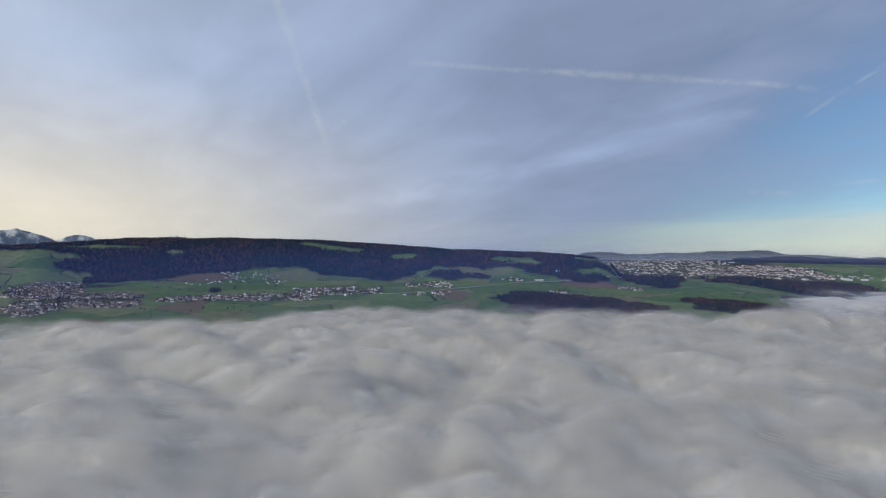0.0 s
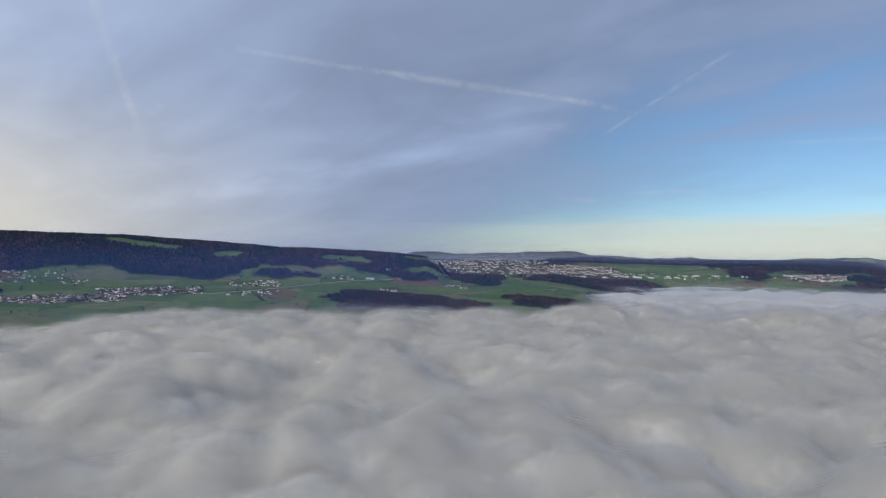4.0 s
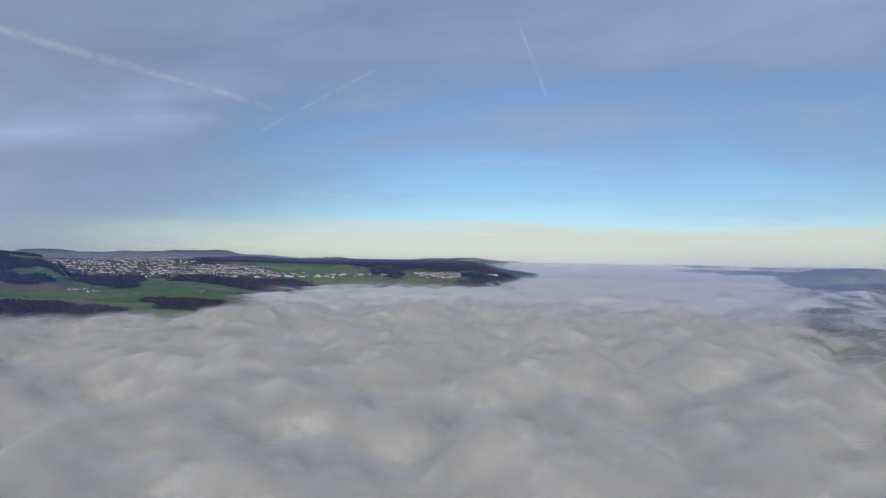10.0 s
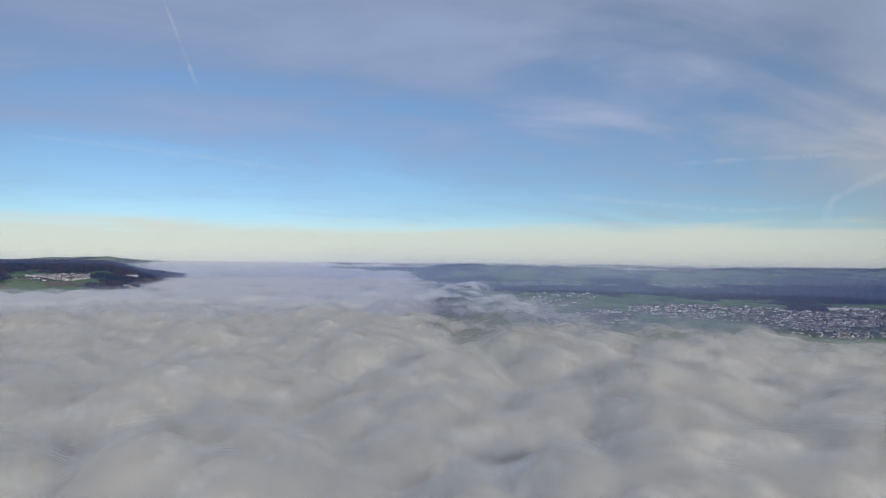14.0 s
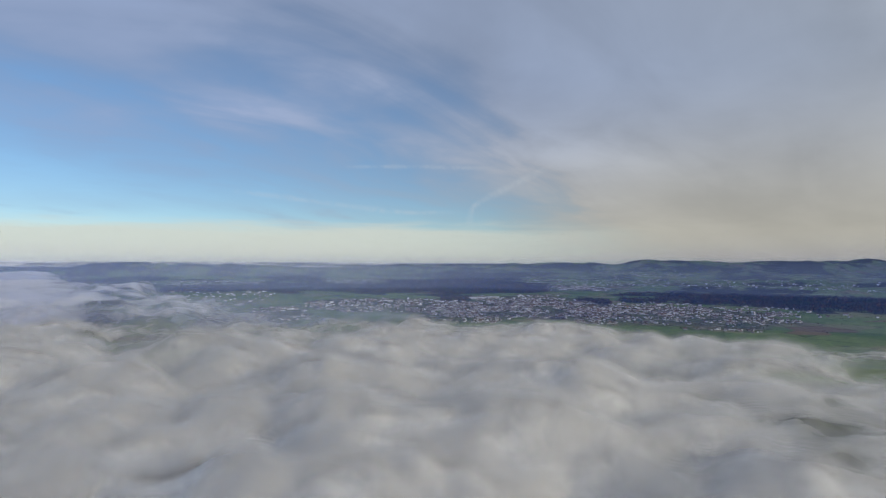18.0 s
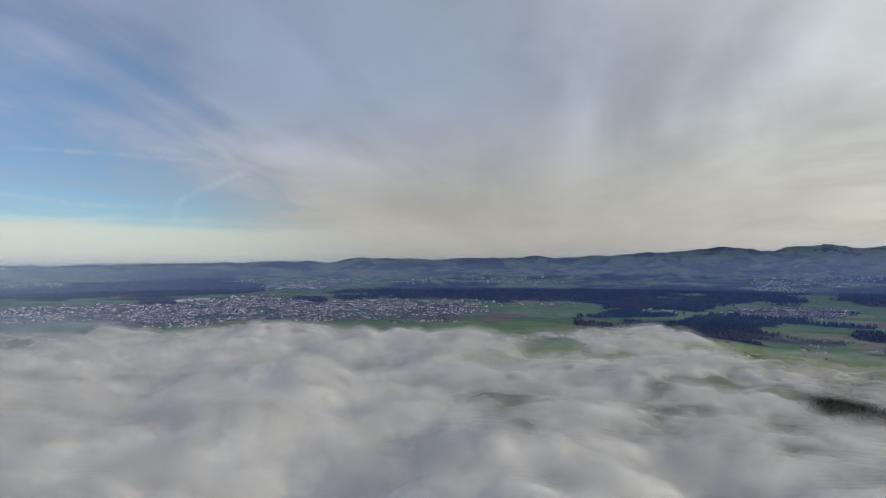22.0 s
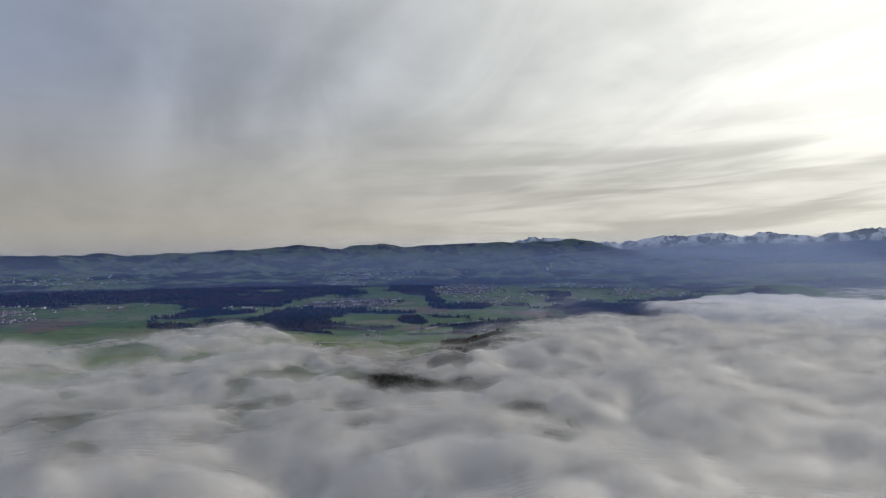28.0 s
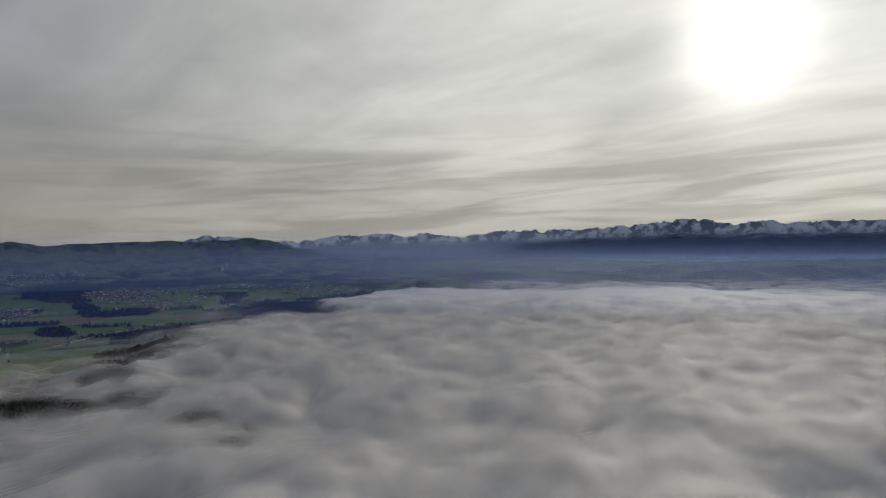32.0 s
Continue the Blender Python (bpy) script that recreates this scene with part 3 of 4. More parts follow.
TOWNS = [
    (36.1, 30.6, 2589, 3098, 260, 60),
    (32.5, 26.0, 2297, 2675, 170, 45),
    (36.1, 31.3, 2223, 2675, 70, 0),
    (26.0, 11.8, 2360, 2547, 110, 40),
    (13.8, 5.0, 2479, 2704, 60, 25),
    (4.5, -0.8, 2690, 2902, 26, 12),
    (5.0, -0.8, 2425, 2575, 10, 8),
    (-5.1, -7.7, 2918, 3082, 8, 5),
    (-16.1, -18.8, 2950, 3098, 12, 8),
    (-9.8, -11.9, 2603, 2734, 8, 4),
    (-12.9, -25.7, 3728, 6200, 420, 0),
    (-23.0, -32.9, 3873, 5029, 420, 20),
    (24.3, 13.8, 2855, 3254, 26, 16),
    (-44.3, -49.6, 4430, 4860, 170, 0),
    (-51.6, -53.4, 4200, 4380, 14, 0),
    (-32.5, -42.5, 4413, 4686, 26, 0),
    (-96.8, -110.2, 3307, 4342, 260, 0),
    (-109.3, -125.1, 2950, 4413, 520, 60),
    (-111.6, -121.9, 3668, 4975, 170, 0),
    (-92.0, -97.3, 2660, 3728, 60, 0),
    (-81.9, -95.2, 3894, 5577, 80, 0),
    (-87.2, -94.2, 2632, 3326, 70, 0),
    (-119.2, -125.1, 5825, 6711, 170, 0),
    (-98.3, -104.4, 6747, 8667, 110, 0),
    (-81.9, -93.1, 6971, 7858, 110, 0),
    (-118.2, -140.1, 2794, 4180, 430, 0),
    (-106.4, -118.2, 2749, 3915, 250, 0),
    (-125.7, -140.7, 3474, 4437, 100, 0),
    (-116.0, -148.6, 6674, 9152, 300, 0),
    (-124.2, -132.7, 9252, 14936, 100, 0),
    (-141.2, -148.6, 3569, 4067, 10, 6),
    (-153.8, -158.4, 3362, 3708, 9, 5),
    (-160.3, -170.2, 3399, 4112, 130, 40),
    (-162.7, -167.2, 5794, 6602, 40, 0),
    (-162.7, -173.1, 6747, 11316, 420, 0),
    (-172.7, -178.3, 4486, 5669, 90, 0),
    (-165.3, -178.0, 6821, 11440, 260, 0),
    (-173.8, -180.2, 4635, 5889, 90, 0),
    (-185.4, -189.4, 9053, 12686, 140, 0),
    (-189.4, -196.1, 4342, 5762, 60, 0),
    (-185.9, -187.4, 3873, 4295, 4, 2),
    (-162.2, -166.4, 3380, 4134, 40, 12),
    (-166.4, -168.5, 2105, 2412, 5, 4),
    (-180.8, -191.9, 4841, 6425, 30, 0),
    (-173.2, -184.1, 3569, 4763, 40, 8),
    (-139.9, -142.8, 921, 967, 3, 3),
    (-171.5, -172.3, 2297, 2479, 3, 3),
    (-161.3, -162.7, 1769, 1940, 3, 3),
]


def in_patches(az, R, patches, ragged=0.5):
    """How far inside any of the patches a place is: 0 outside, 1 within, with a ragged rim."""
    az, R = np.asarray(az, float), np.asarray(R, float)
    out = np.zeros(np.shape(az))
    a = np.radians(az)
    X, Y = -np.sin(a) * R, np.cos(a) * R
    n = fbm(X / 160, Y / 160, 91, 3) - 0.5
    for a0, a1, r0, r1 in patches:
        ca, ha, cr, hr = (a0 + a1) / 2, abs(a1 - a0) / 2, (r0 + r1) / 2, (r1 - r0) / 2
        m = (np.abs(az - ca) < ha * 1.5) & (np.abs(R - cr) < hr * 1.5)
        q = (np.abs((az[m] - ca) / ha) ** 2.6 + np.abs((R[m] - cr) / hr) ** 2.6) ** (1 / 2.6)
        out[m] = np.maximum(out[m], smooth(-(q + n[m] * ragged * 2.4), -1.02, -0.9))
    return out


def far_woods(az, R):
    """Woods beyond the ones listed, by chance, on hills and plain."""
    a = np.radians(az)
    X, Y = -np.sin(a) * R, np.cos(a) * R
    big = fbm(X / 800, Y / 800, 33, 4)
    copse = fbm(X / 300, Y / 170, 37, 3)
    farms = (az < -148) & (az > -207) & (R > 2250) & (R < 9500)
    return np.maximum(smooth(big, 0.585, 0.61) * smooth(R, 5200, 6000), smooth(copse, 0.60, 0.625) * farms)


def wood_at(az, R):
    az = np.where(az > 75, az - 360, az)
    clear = in_patches(az, R, [t[:4] for t in TOWNS], 0.1)
    knoll = np.zeros(np.shape(az))
    for ka, kr, rad, _ in KNOLLS[:6]:
        knoll = np.maximum(knoll, np.exp(-((az - ka) * kr / 57.3 / rad) ** 2 - ((R - kr) / rad) ** 2))
    # forest-floor colour put in only to darken the ground under the torn fog
    under_fog_dark = 0.6 * (R < 1750) * (az < -118) * (az > -200)
    listed = np.maximum.reduce([smooth(knoll, 0.3, 0.5), under_fog_dark] + [in_patches(az, R, w) for w in (WOODS_RIDGE, WOODS_VILLAGE, WOODS_PLAIN, WOODS_SOUTH)])
    glade = in_patches(az, R, CLEARINGS)
    steep = smooth(R, 28500, 30500)
    ridge = ((R > 5600) & (R < 8200) & (az < -9) & (az > -57)) * smooth(ground(az, R), 175, 200)
    ridge = np.maximum(ridge, (R > 10500) & (R < 16500) & (az < -8) & (az > -44))
    return np.clip(np.maximum.reduce([listed, far_woods(az, R), steep, ridge]) * (1 - clear) * (1 - glade), 0, 1)


CLEARINGS = [
    (44.0, 31.8, 2900, 3800),
    (35.8, 31.9, 3362, 3512),
    (32.7, 26.7, 3688, 3835),
    (36.1, 31.3, 3115, 3326),
    (13.8, 8.4, 3628, 3773),
    (24.7, 22.9, 3531, 3672),
    (5.0, 2.3, 3436, 3573),
    (-4.6, -7.7, 3399, 3608),
]

# ---------------------------------------------------------------- ground


def make_ground():
    az = np.concatenate([np.arange(-250, 40, 0.25), np.arange(40, 110, 1.0)])
    R = np.concatenate([np.geomspace(80, 1900, 50, endpoint=False), np.geomspace(1900, 8500, 115, endpoint=False), np.geomspace(8500, 19000, 80, endpoint=False), np.geomspace(19000, 60000, 24)])
    A, D = np.meshgrid(az, R)
    Z = ground(A, D)
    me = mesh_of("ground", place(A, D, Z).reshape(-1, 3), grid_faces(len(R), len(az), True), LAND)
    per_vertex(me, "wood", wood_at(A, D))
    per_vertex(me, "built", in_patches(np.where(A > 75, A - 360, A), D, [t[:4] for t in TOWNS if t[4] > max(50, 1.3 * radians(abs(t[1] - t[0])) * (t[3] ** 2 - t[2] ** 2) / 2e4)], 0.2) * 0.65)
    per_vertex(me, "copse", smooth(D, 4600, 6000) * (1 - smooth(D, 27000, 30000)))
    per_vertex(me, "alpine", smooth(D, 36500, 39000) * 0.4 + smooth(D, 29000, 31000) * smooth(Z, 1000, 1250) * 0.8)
    a = np.radians(A)
    plan = np.stack([-np.sin(a) * D, np.cos(a) * D], -1).reshape(-1, 2) / 1000
    loops = np.empty(len(me.loops), np.int32)
    me.loops.foreach_get("vertex_index", loops)
    me.uv_layers.new(name="UVMap").data.foreach_set("uv", plan[loops].astype(np.float32).ravel())
    tagged(new("ground", me), "rolling green farmland with dark autumn woods", "ground", kind="structure")


make_ground()


def make_lake():
    az, v = np.arange(-264, -208.4, 0.5), np.linspace(0, 1, 30)
    A, V = np.meshgrid(az, v)
    D = along(A, SHORE) * 0.985 * (1 - V) + 33000 * V
    me = mesh_of("water", place(A, D, D * 0 + LAKE).reshape(-1, 3), grid_faces(len(v), len(az)), WATER)
    tagged(new("water", me), "distant pale lake shining under the low sun", "lake", kind="structure")


make_lake()


def make_alps(name, r, crest, rough, seed, label, snow=1.0):
    """A far range as one folded wall of rock, with spurs towards the viewer."""
    az = np.arange(min(crest)[0], max(crest)[0], 0.1)
    v = np.linspace(0, 1, 22)
    A, V = np.meshgrid(az, v)
    el = along(A, crest)
    jag = (1 - np.abs(2 * fbm(A * 0.7, A * 0 + seed, seed, 5, 0.6) - 1)) - 0.75
    top = np.tan(np.radians(el)) * r + rough * jag
    spur = np.abs(2 * fbm(A * 1.1, V * 2.2, seed + 9, 4, 0.55) - 1)
    z = -30 + (top + 30) * V ** (0.8 + 0.5 * spur)
    d = r - (1 - V) * (50 + 90 * spur)
    a = np.radians(A)
    me = mesh_of(name, np.stack([-np.sin(a) * d, np.cos(a) * d, EYE + z], -1).reshape(-1, 3), grid_faces(len(v), len(az)), ROCK)
    per_vertex(me, "snow", smooth(V, 0.35, 0.85) * 0.85 * snow)
    tagged(new(name, me), label, "mountains", kind="structure")


make_alps("backdrop_alps_south", 4925, [(-176, 0.2), (-180, 1.0), (-182.8, 1.62), (-185.4, 1.42), (-187.9, 1.06), (-191.4, 1.12), (-194.2, 1.58), (-197.5, 1.76),
          (-200, 1.68), (-201.8, 1.8), (-204.6, 1.45), (-207, 1.6), (-209.2, 1.95), (-212.5, 2.0), (-217.7, 2.1), (-220, 2.25), (-223, 2.48),
          (-224.9, 2.74), (-227.2, 2.68), (-229.4, 2.25), (-232, 2.5), (-234.4, 2.26), (-240, 2.4), (-250, 2.0), (-262, 1.0), (-270, 0)], 52, 5,
          "hazy blue snow-streaked mountain range along the horizon")
make_alps("backdrop_alps_east", 4915, [(75, 0.3), (60, 1.4), (45, 1.9), (38, 1.75), (36.1, 1.85), (35.1, 1.96), (34, 1.67), (32.5, 1.0), (31.3, 1.6), (29.5, 1.2),
          (27, 0.7), (25.5, 1.35), (24, 1.55), (22.5, 1.3), (20, 0.6)], 18, 15, "hazy blue snow-capped peaks behind a wooded ridge")

# ---------------------------------------------------------------- fog
FOG_TOP = 108.0
FOG_EDGE = [(75, 2500), (36, 2520), (26, 2680), (-1, 2620), (-16, 2560), (-25, 2640), (-31, 3250), (-42, 4800), (-50, 9000), (-55, 26000), (-66, 26000), (-71, 13000),
            (-75, 8000), (-79, 5400), (-82, 3900), (-84.5, 2700), (-87.5, 2000), (-91, 1640), (-100, 1500), (-106, 1780), (-118, 1740), (-130, 1640), (-143, 1650), (-154, 1850), (-157.5, 1700),
            (-160, 1400), (-166, 1300), (-170, 1080), (-176, 1150), (-178, 1550), (-185, 1950), (-192, 2450), (-196, 2850), (-199, 3250), (-205, 3550), (-227, 3800),
            (-240, 3800), (-285, 2300)]


def heaps(x, y, seed=0, k=7.0):
    """Rounded heaps, one to a cell, melting into each other where they meet: about 0 to 1.2."""
    i, j = np.floor(x), np.floor(y)
    total = np.zeros(np.shape(x))
    for di in (-1, 0, 1):
        for dj in (-1, 0, 1):
            px = i + di + lattice(i + di, j + dj, seed)
            py = j + dj + lattice(i + di, j + dj, seed + 5)
            tall = 0.55 + 0.65 * lattice(i + di, j + dj, seed + 9)
            total = total + np.exp(k * (tall - 1.05 * ((px - x) ** 2 + (py - y) ** 2)))
    return np.log(total) / k


def fog_sheet(az, R):
    """Height of the fog's top and how solid it is there."""
    az = np.where(az > 75, az - 360, az)
    a = np.radians(az)
    X, Y = -np.sin(a) * R, np.cos(a) * R
    wx, wy = X + 60 * (fbm(X / 210, Y / 210, 5, 2) - 0.5), Y + 60 * (fbm(X / 210, Y / 210, 6, 2) - 0.5)
    # heaps are drawn out across the light wind
    u, v = wx * 0.86 + wy * 0.5, wy * 0.86 - wx * 0.5
    big = fbm(u / 520, v / 330, 11, 2) - 0.5
    calm = (1 - 0.5 * smooth(R, 1000, 5000)) * (0.35 + 0.65 * smooth(FOG_TOP - ground(az, R), 10, 90))
    torn = smooth(az, -196, -180) * (1 - smooth(az, -150, -118)) * smooth(R, 380, 800)
    calm = calm * (1 - 0.45 * torn) * (1 - 0.45 * (1 - smooth(az, -205, -178)))
    swell = 70 * (fbm(X / 1500, Y / 1500, 9, 3) - 0.5) * smooth(R, 2200, 5000)
    relief = 36 * big + 62 * (heaps(u / 200, v / 160, 12) - 0.6) + 25 * (heaps(u / 86, v / 72, 13) - 0.6)
    broad = FOG_TOP - 14 - R * R / 1.274e7 + swell + relief * calm
    fine = 9.5 * (heaps(wx / 36, wy / 32, 14, 5.0) - 0.6) * (1 - smooth(R, 1500, 2600)) * calm
    thick = (0.70 + 0.30 * smooth(relief + fine, -26, 6)) * (1 - 0.22 * torn)
    thick = thick * (1 - 0.55 * np.exp(-((az + 141.4) / 2.4) ** 2 - ((R - 820) / 110) ** 2))
    torn_rim = 0.80 + 0.24 * fbm(X / 420, Y / 420, 17, 4) + 0.16 * fbm(X / 120, Y / 120, 18, 3)
    edge = along(az + 12 * (fbm(X / 650, Y / 650, 29, 4) - 0.5) * smooth(R, 900, 2200), FOG_EDGE) * torn_rim
    solid = 1 - smooth(R, edge * 0.86, edge * 1.16)
    # low mist trails on past the rim to the north and over the lake plain, and a second sea of fog lies beyond the low hills
    trail = smooth(az, -112, -96) * (1 - smooth(az, -80, -72)) + 1.7 * (1 - smooth(az, -206, -197)) + 0.9 * smooth(az, -190, -183) * (1 - smooth(az, -172, -160))
    solid = np.maximum(solid, np.minimum(0.42 * trail, 0.75) * (1 - smooth(R, edge, edge * 2.3)) * (0.5 + fbm(X / 500, Y / 500, 25, 4)))
    solid = np.maximum(solid, smooth(R, 13000, 16500) * smooth(az, -118, -106))
    broad = broad - np.minimum(np.maximum(R - edge * 0.95, 0), 700) * 0.08
    # thinner, torn fog over the farmland to the south-west
    gap = smooth(fbm(u / 105, v / 85, 19, 5, 0.6), 0.43, 0.66)
    solid = solid * (1 - 0.74 * torn * gap)
    hole = smooth(az, -92, -84) * (1 - smooth(az, -80, -76)) * smooth(R, 1050, 1350)
    solid = solid * (1 - 0.7 * hole * smooth(fbm(u / 260, v / 160, 23, 3), 0.4, 0.6))
    return broad - torn * gap * 8, fine, solid * thick


def make_fog():
    az = np.concatenate([np.arange(-246, 39, 0.33), np.arange(39, 114, 1.5)])
    R = np.concatenate([np.geomspace(40, 250, 16, endpoint=False), np.geomspace(250, 3000, 300, endpoint=False), np.geomspace(3000, 27000, 80)])
    A, D = np.meshgrid(az, R)
    T, fine, solid = fog_sheet(A, D)
    G = ground(A, D)
    T_all = T + fine
    depth = smooth(T_all - G, -2, 55) * solid
    F = grid_faces(len(R), len(az), True)
    me = mesh_of("fog_bank", place(A, D, np.maximum(T_all, G + 3 + D * 0.004)).reshape(-1, 3), F[depth.ravel()[F].max(1) > 0.004], FOG)
    per_vertex(me, "depth", depth)
    tagged(new("fog_bank", me), "sea of soft grey-white fog in rolling heaps filling the valley", "fog", kind="stuff")
    # vapour above it, in loose sheets that follow its heaps
    A, D, T, solid, G = (q[:330:2, ::2] for q in (A, D, T_all, solid, G))
    F = grid_faces(A.shape[0], A.shape[1], True)
    lifts = (2.5, 5.0, 8.0, 11.5, 15.5, 20.0)
    for k, lift in enumerate(lifts):
        depth = smooth(T + lift - G, 0, 50) * solid ** 1.5 * (0.34 - 0.012 * lift) * smooth(D, 120, 300) * (1 - smooth(D, 1700, 2900))
        me = mesh_of("fog_vapour", place(A, D, np.maximum(T + lift, G + 4)).reshape(-1, 3), F[depth.ravel()[F].max(1) > 0.01], VEIL)
        per_vertex(me, "depth", depth)
        per_vertex(me, "lift", depth * 0 + lift / lifts[-1])
        tagged(new("fog_vapour", me), "thin soft vapour lying over the fog", "fog", kind="stuff")


make_fog()


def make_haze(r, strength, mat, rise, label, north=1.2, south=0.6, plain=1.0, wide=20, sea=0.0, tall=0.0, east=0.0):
    """A standing see-through sheet whose tint imitates distance haze, clear above the given elevation."""
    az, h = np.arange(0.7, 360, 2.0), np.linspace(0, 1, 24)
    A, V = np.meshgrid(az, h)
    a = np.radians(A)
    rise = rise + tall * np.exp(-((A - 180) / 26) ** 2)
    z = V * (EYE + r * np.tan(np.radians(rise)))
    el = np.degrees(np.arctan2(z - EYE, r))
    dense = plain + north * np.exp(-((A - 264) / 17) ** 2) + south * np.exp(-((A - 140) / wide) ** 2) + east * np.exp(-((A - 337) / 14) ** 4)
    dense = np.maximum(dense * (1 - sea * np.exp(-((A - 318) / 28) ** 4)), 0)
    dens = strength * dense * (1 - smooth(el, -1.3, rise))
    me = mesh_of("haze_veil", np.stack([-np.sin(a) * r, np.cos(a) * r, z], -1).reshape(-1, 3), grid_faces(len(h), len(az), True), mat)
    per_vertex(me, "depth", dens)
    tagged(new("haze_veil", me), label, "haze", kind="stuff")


# added rings, one behind another, that colour the land beyond as haze would
make_haze(2045, 0.15, HAZE, 2.6, "thin blue-tinted sheet standing in for valley haze", 0.0, -0.45, sea=0.55, wide=50)
make_haze(2250, 0.10, PALE_HAZE, 0.0, "pale-tinted haze sheet over the low ground beyond the fog", 1.9, 1.2, 0.0)
make_haze(2820, 0.10, HAZE, 2.5, "blue-tinted haze sheet before the wooded ridge", -0.3, -0.45, wide=60, sea=0.6)
make_haze(3300, 0.07, PALE_HAZE, 1.0, "pale-tinted haze sheet over the farmland", 0.0, 1.0, 0.0, 30)
make_haze(4000, 0.11, HAZE, 1.2, "blue-tinted haze sheet before the far lowland", 0.0, 0.0, tall=1.0, wide=50)
make_haze(4050, 0.12, PALE_HAZE, 0.4, "pale-tinted haze sheet in front of the farther hills", 0.6, 0.5, tall=1.0)
make_haze(4400, 0.28, PALE_HAZE, 1.0, "pale-tinted haze sheet before the lake shore", 0.0, 1.0, 0.0, 26)
make_haze(4470, 0.36, PALE_HAZE, 1.1, "pale-tinted haze sheet before the low blue hills", 0.0, 0.0, 0.0, east=1.0)
make_haze(4500, 0.20, PALE_HAZE, 0.6, "pale-tinted haze sheet before the distant ranges", 0.3, 0.0, tall=0.9)
make_haze(4680, 0.36, HAZE, 2.4, "blue-tinted haze sheet at the foot of the far mountains", 0.0, 1.0, 0.0, 42)
make_haze(4700, 0.70, PALE_HAZE, 2.9, "pale-tinted haze sheet before the snowy range", 0.0, 1.0, 0.0, 42)

# ---------------------------------------------------------------- trees


def cone_tree(sides, tiers, rng):
    """A fir: ragged tiers of drooping branches, as a unit mesh (height 1)."""
    V, F = [], []
    for k in range(tiers):
        z0, z1 = 0.08 + 0.80 * k / tiers, 0.08 + 0.92 * (k + 1.25) / (tiers + 0.25)
        rad = 0.21 * (1 - 0.8 * k / tiers)
        b = len(V)
        for s in range(sides):
            t = 2 * math.pi * (s + 0.5 * (k % 2)) / sides
            q = rad * rng.uniform(0.75, 1.2)
            V.append((q * math.cos(t), q * math.sin(t), z0 + rng.uniform(-0.03, 0.03)))
        V.append((0, 0, min(z1, 1.0)))
        F += [(b + s, b + (s + 1) % sides, b + sides) for s in range(sides)]
    return np.array(V), np.array(F)


def bare_tree(rng, rings=3, sides=6, lobes=2):
    """A broad autumn crown: a lumpy, uneven head of twigs on a short trunk."""
    V, F = [], []
    for lobe in range(lobes):
        cx, cy = rng.uniform(-0.14, 0.14, 2)
        base = len(V)
        for k in range(rings):
            e = -0.9 + 1.7 * k / (rings - 1)
            for s in range(sides):
                t = 2 * math.pi * (s + 0.5 * (k % 2)) / sides
                q = 0.28 * math.cos(e) * rng.uniform(0.7, 1.25)
                V.append((cx + q * math.cos(t), cy + q * math.sin(t), 0.56 + 0.1 * lobe + 0.32 * math.sin(e) + rng.uniform(-0.05, 0.05)))
        V.append((cx, cy, 0.98 + rng.uniform(-0.08, 0.04)))
        for k in range(rings - 1):
            for s in range(sides):
                a, b = base + k * sides + s, base + k * sides + (s + 1) % sides
                F += [(a, b, b + sides), (a, b + sides, a + sides)]
        top = base + rings * sides
        F += [(top - sides + s, top - sides + (s + 1) % sides, top) for s in range(sides)]
    return np.array(V), np.array(F)


def scatter(name, az, R, h, kinds, mat, rng, label, category="forest"):
    """Many trees as one object; each is one of a few shapes, turned and sized by chance."""
    z = ground(az, R) - 0.6
    P, s = place(az, R, z), drawn_in(R)
    which = rng.integers(0, len(kinds), len(az))
    turn, wide = rng.uniform(0, 6.28, len(az)), rng.uniform(0.95, 1.6, len(az))
    VV, FF, base = [], [], 0
    for k, (V, F) in enumerate(kinds):
        m = which == k
        if not m.any():
            continue
        c, sn = np.cos(turn[m])[:, None], np.sin(turn[m])[:, None]
        size = (h * s)[m][:, None]
        x = (V[:, 0] * c - V[:, 1] * sn) * size * wide[m][:, None] + P[m][:, 0:1]
        y = (V[:, 0] * sn + V[:, 1] * c) * size * wide[m][:, None] + P[m][:, 1:2]
        w = V[:, 2] * size + P[m][:, 2:3]
        VV.append(np.stack([x, y, w], -1).reshape(-1, 3))
        FF.append((F[None] + (np.arange(m.sum()) * len(V))[:, None, None]).reshape(-1, 3) + base)
        base += m.sum() * len(V)
    me = mesh_of(name, np.concatenate(VV), np.concatenate(FF), mat, False)
    return tagged(new(name, me), label, category, kind="stuff")


def sow(rng, count, a0, a1, r0, r1):
    """Even chance over the plan between two azimuths and two distances."""
    return rng.uniform(min(a0, a1), max(a0, a1), count), np.sqrt(rng.uniform(r0 * r0, r1 * r1, count))


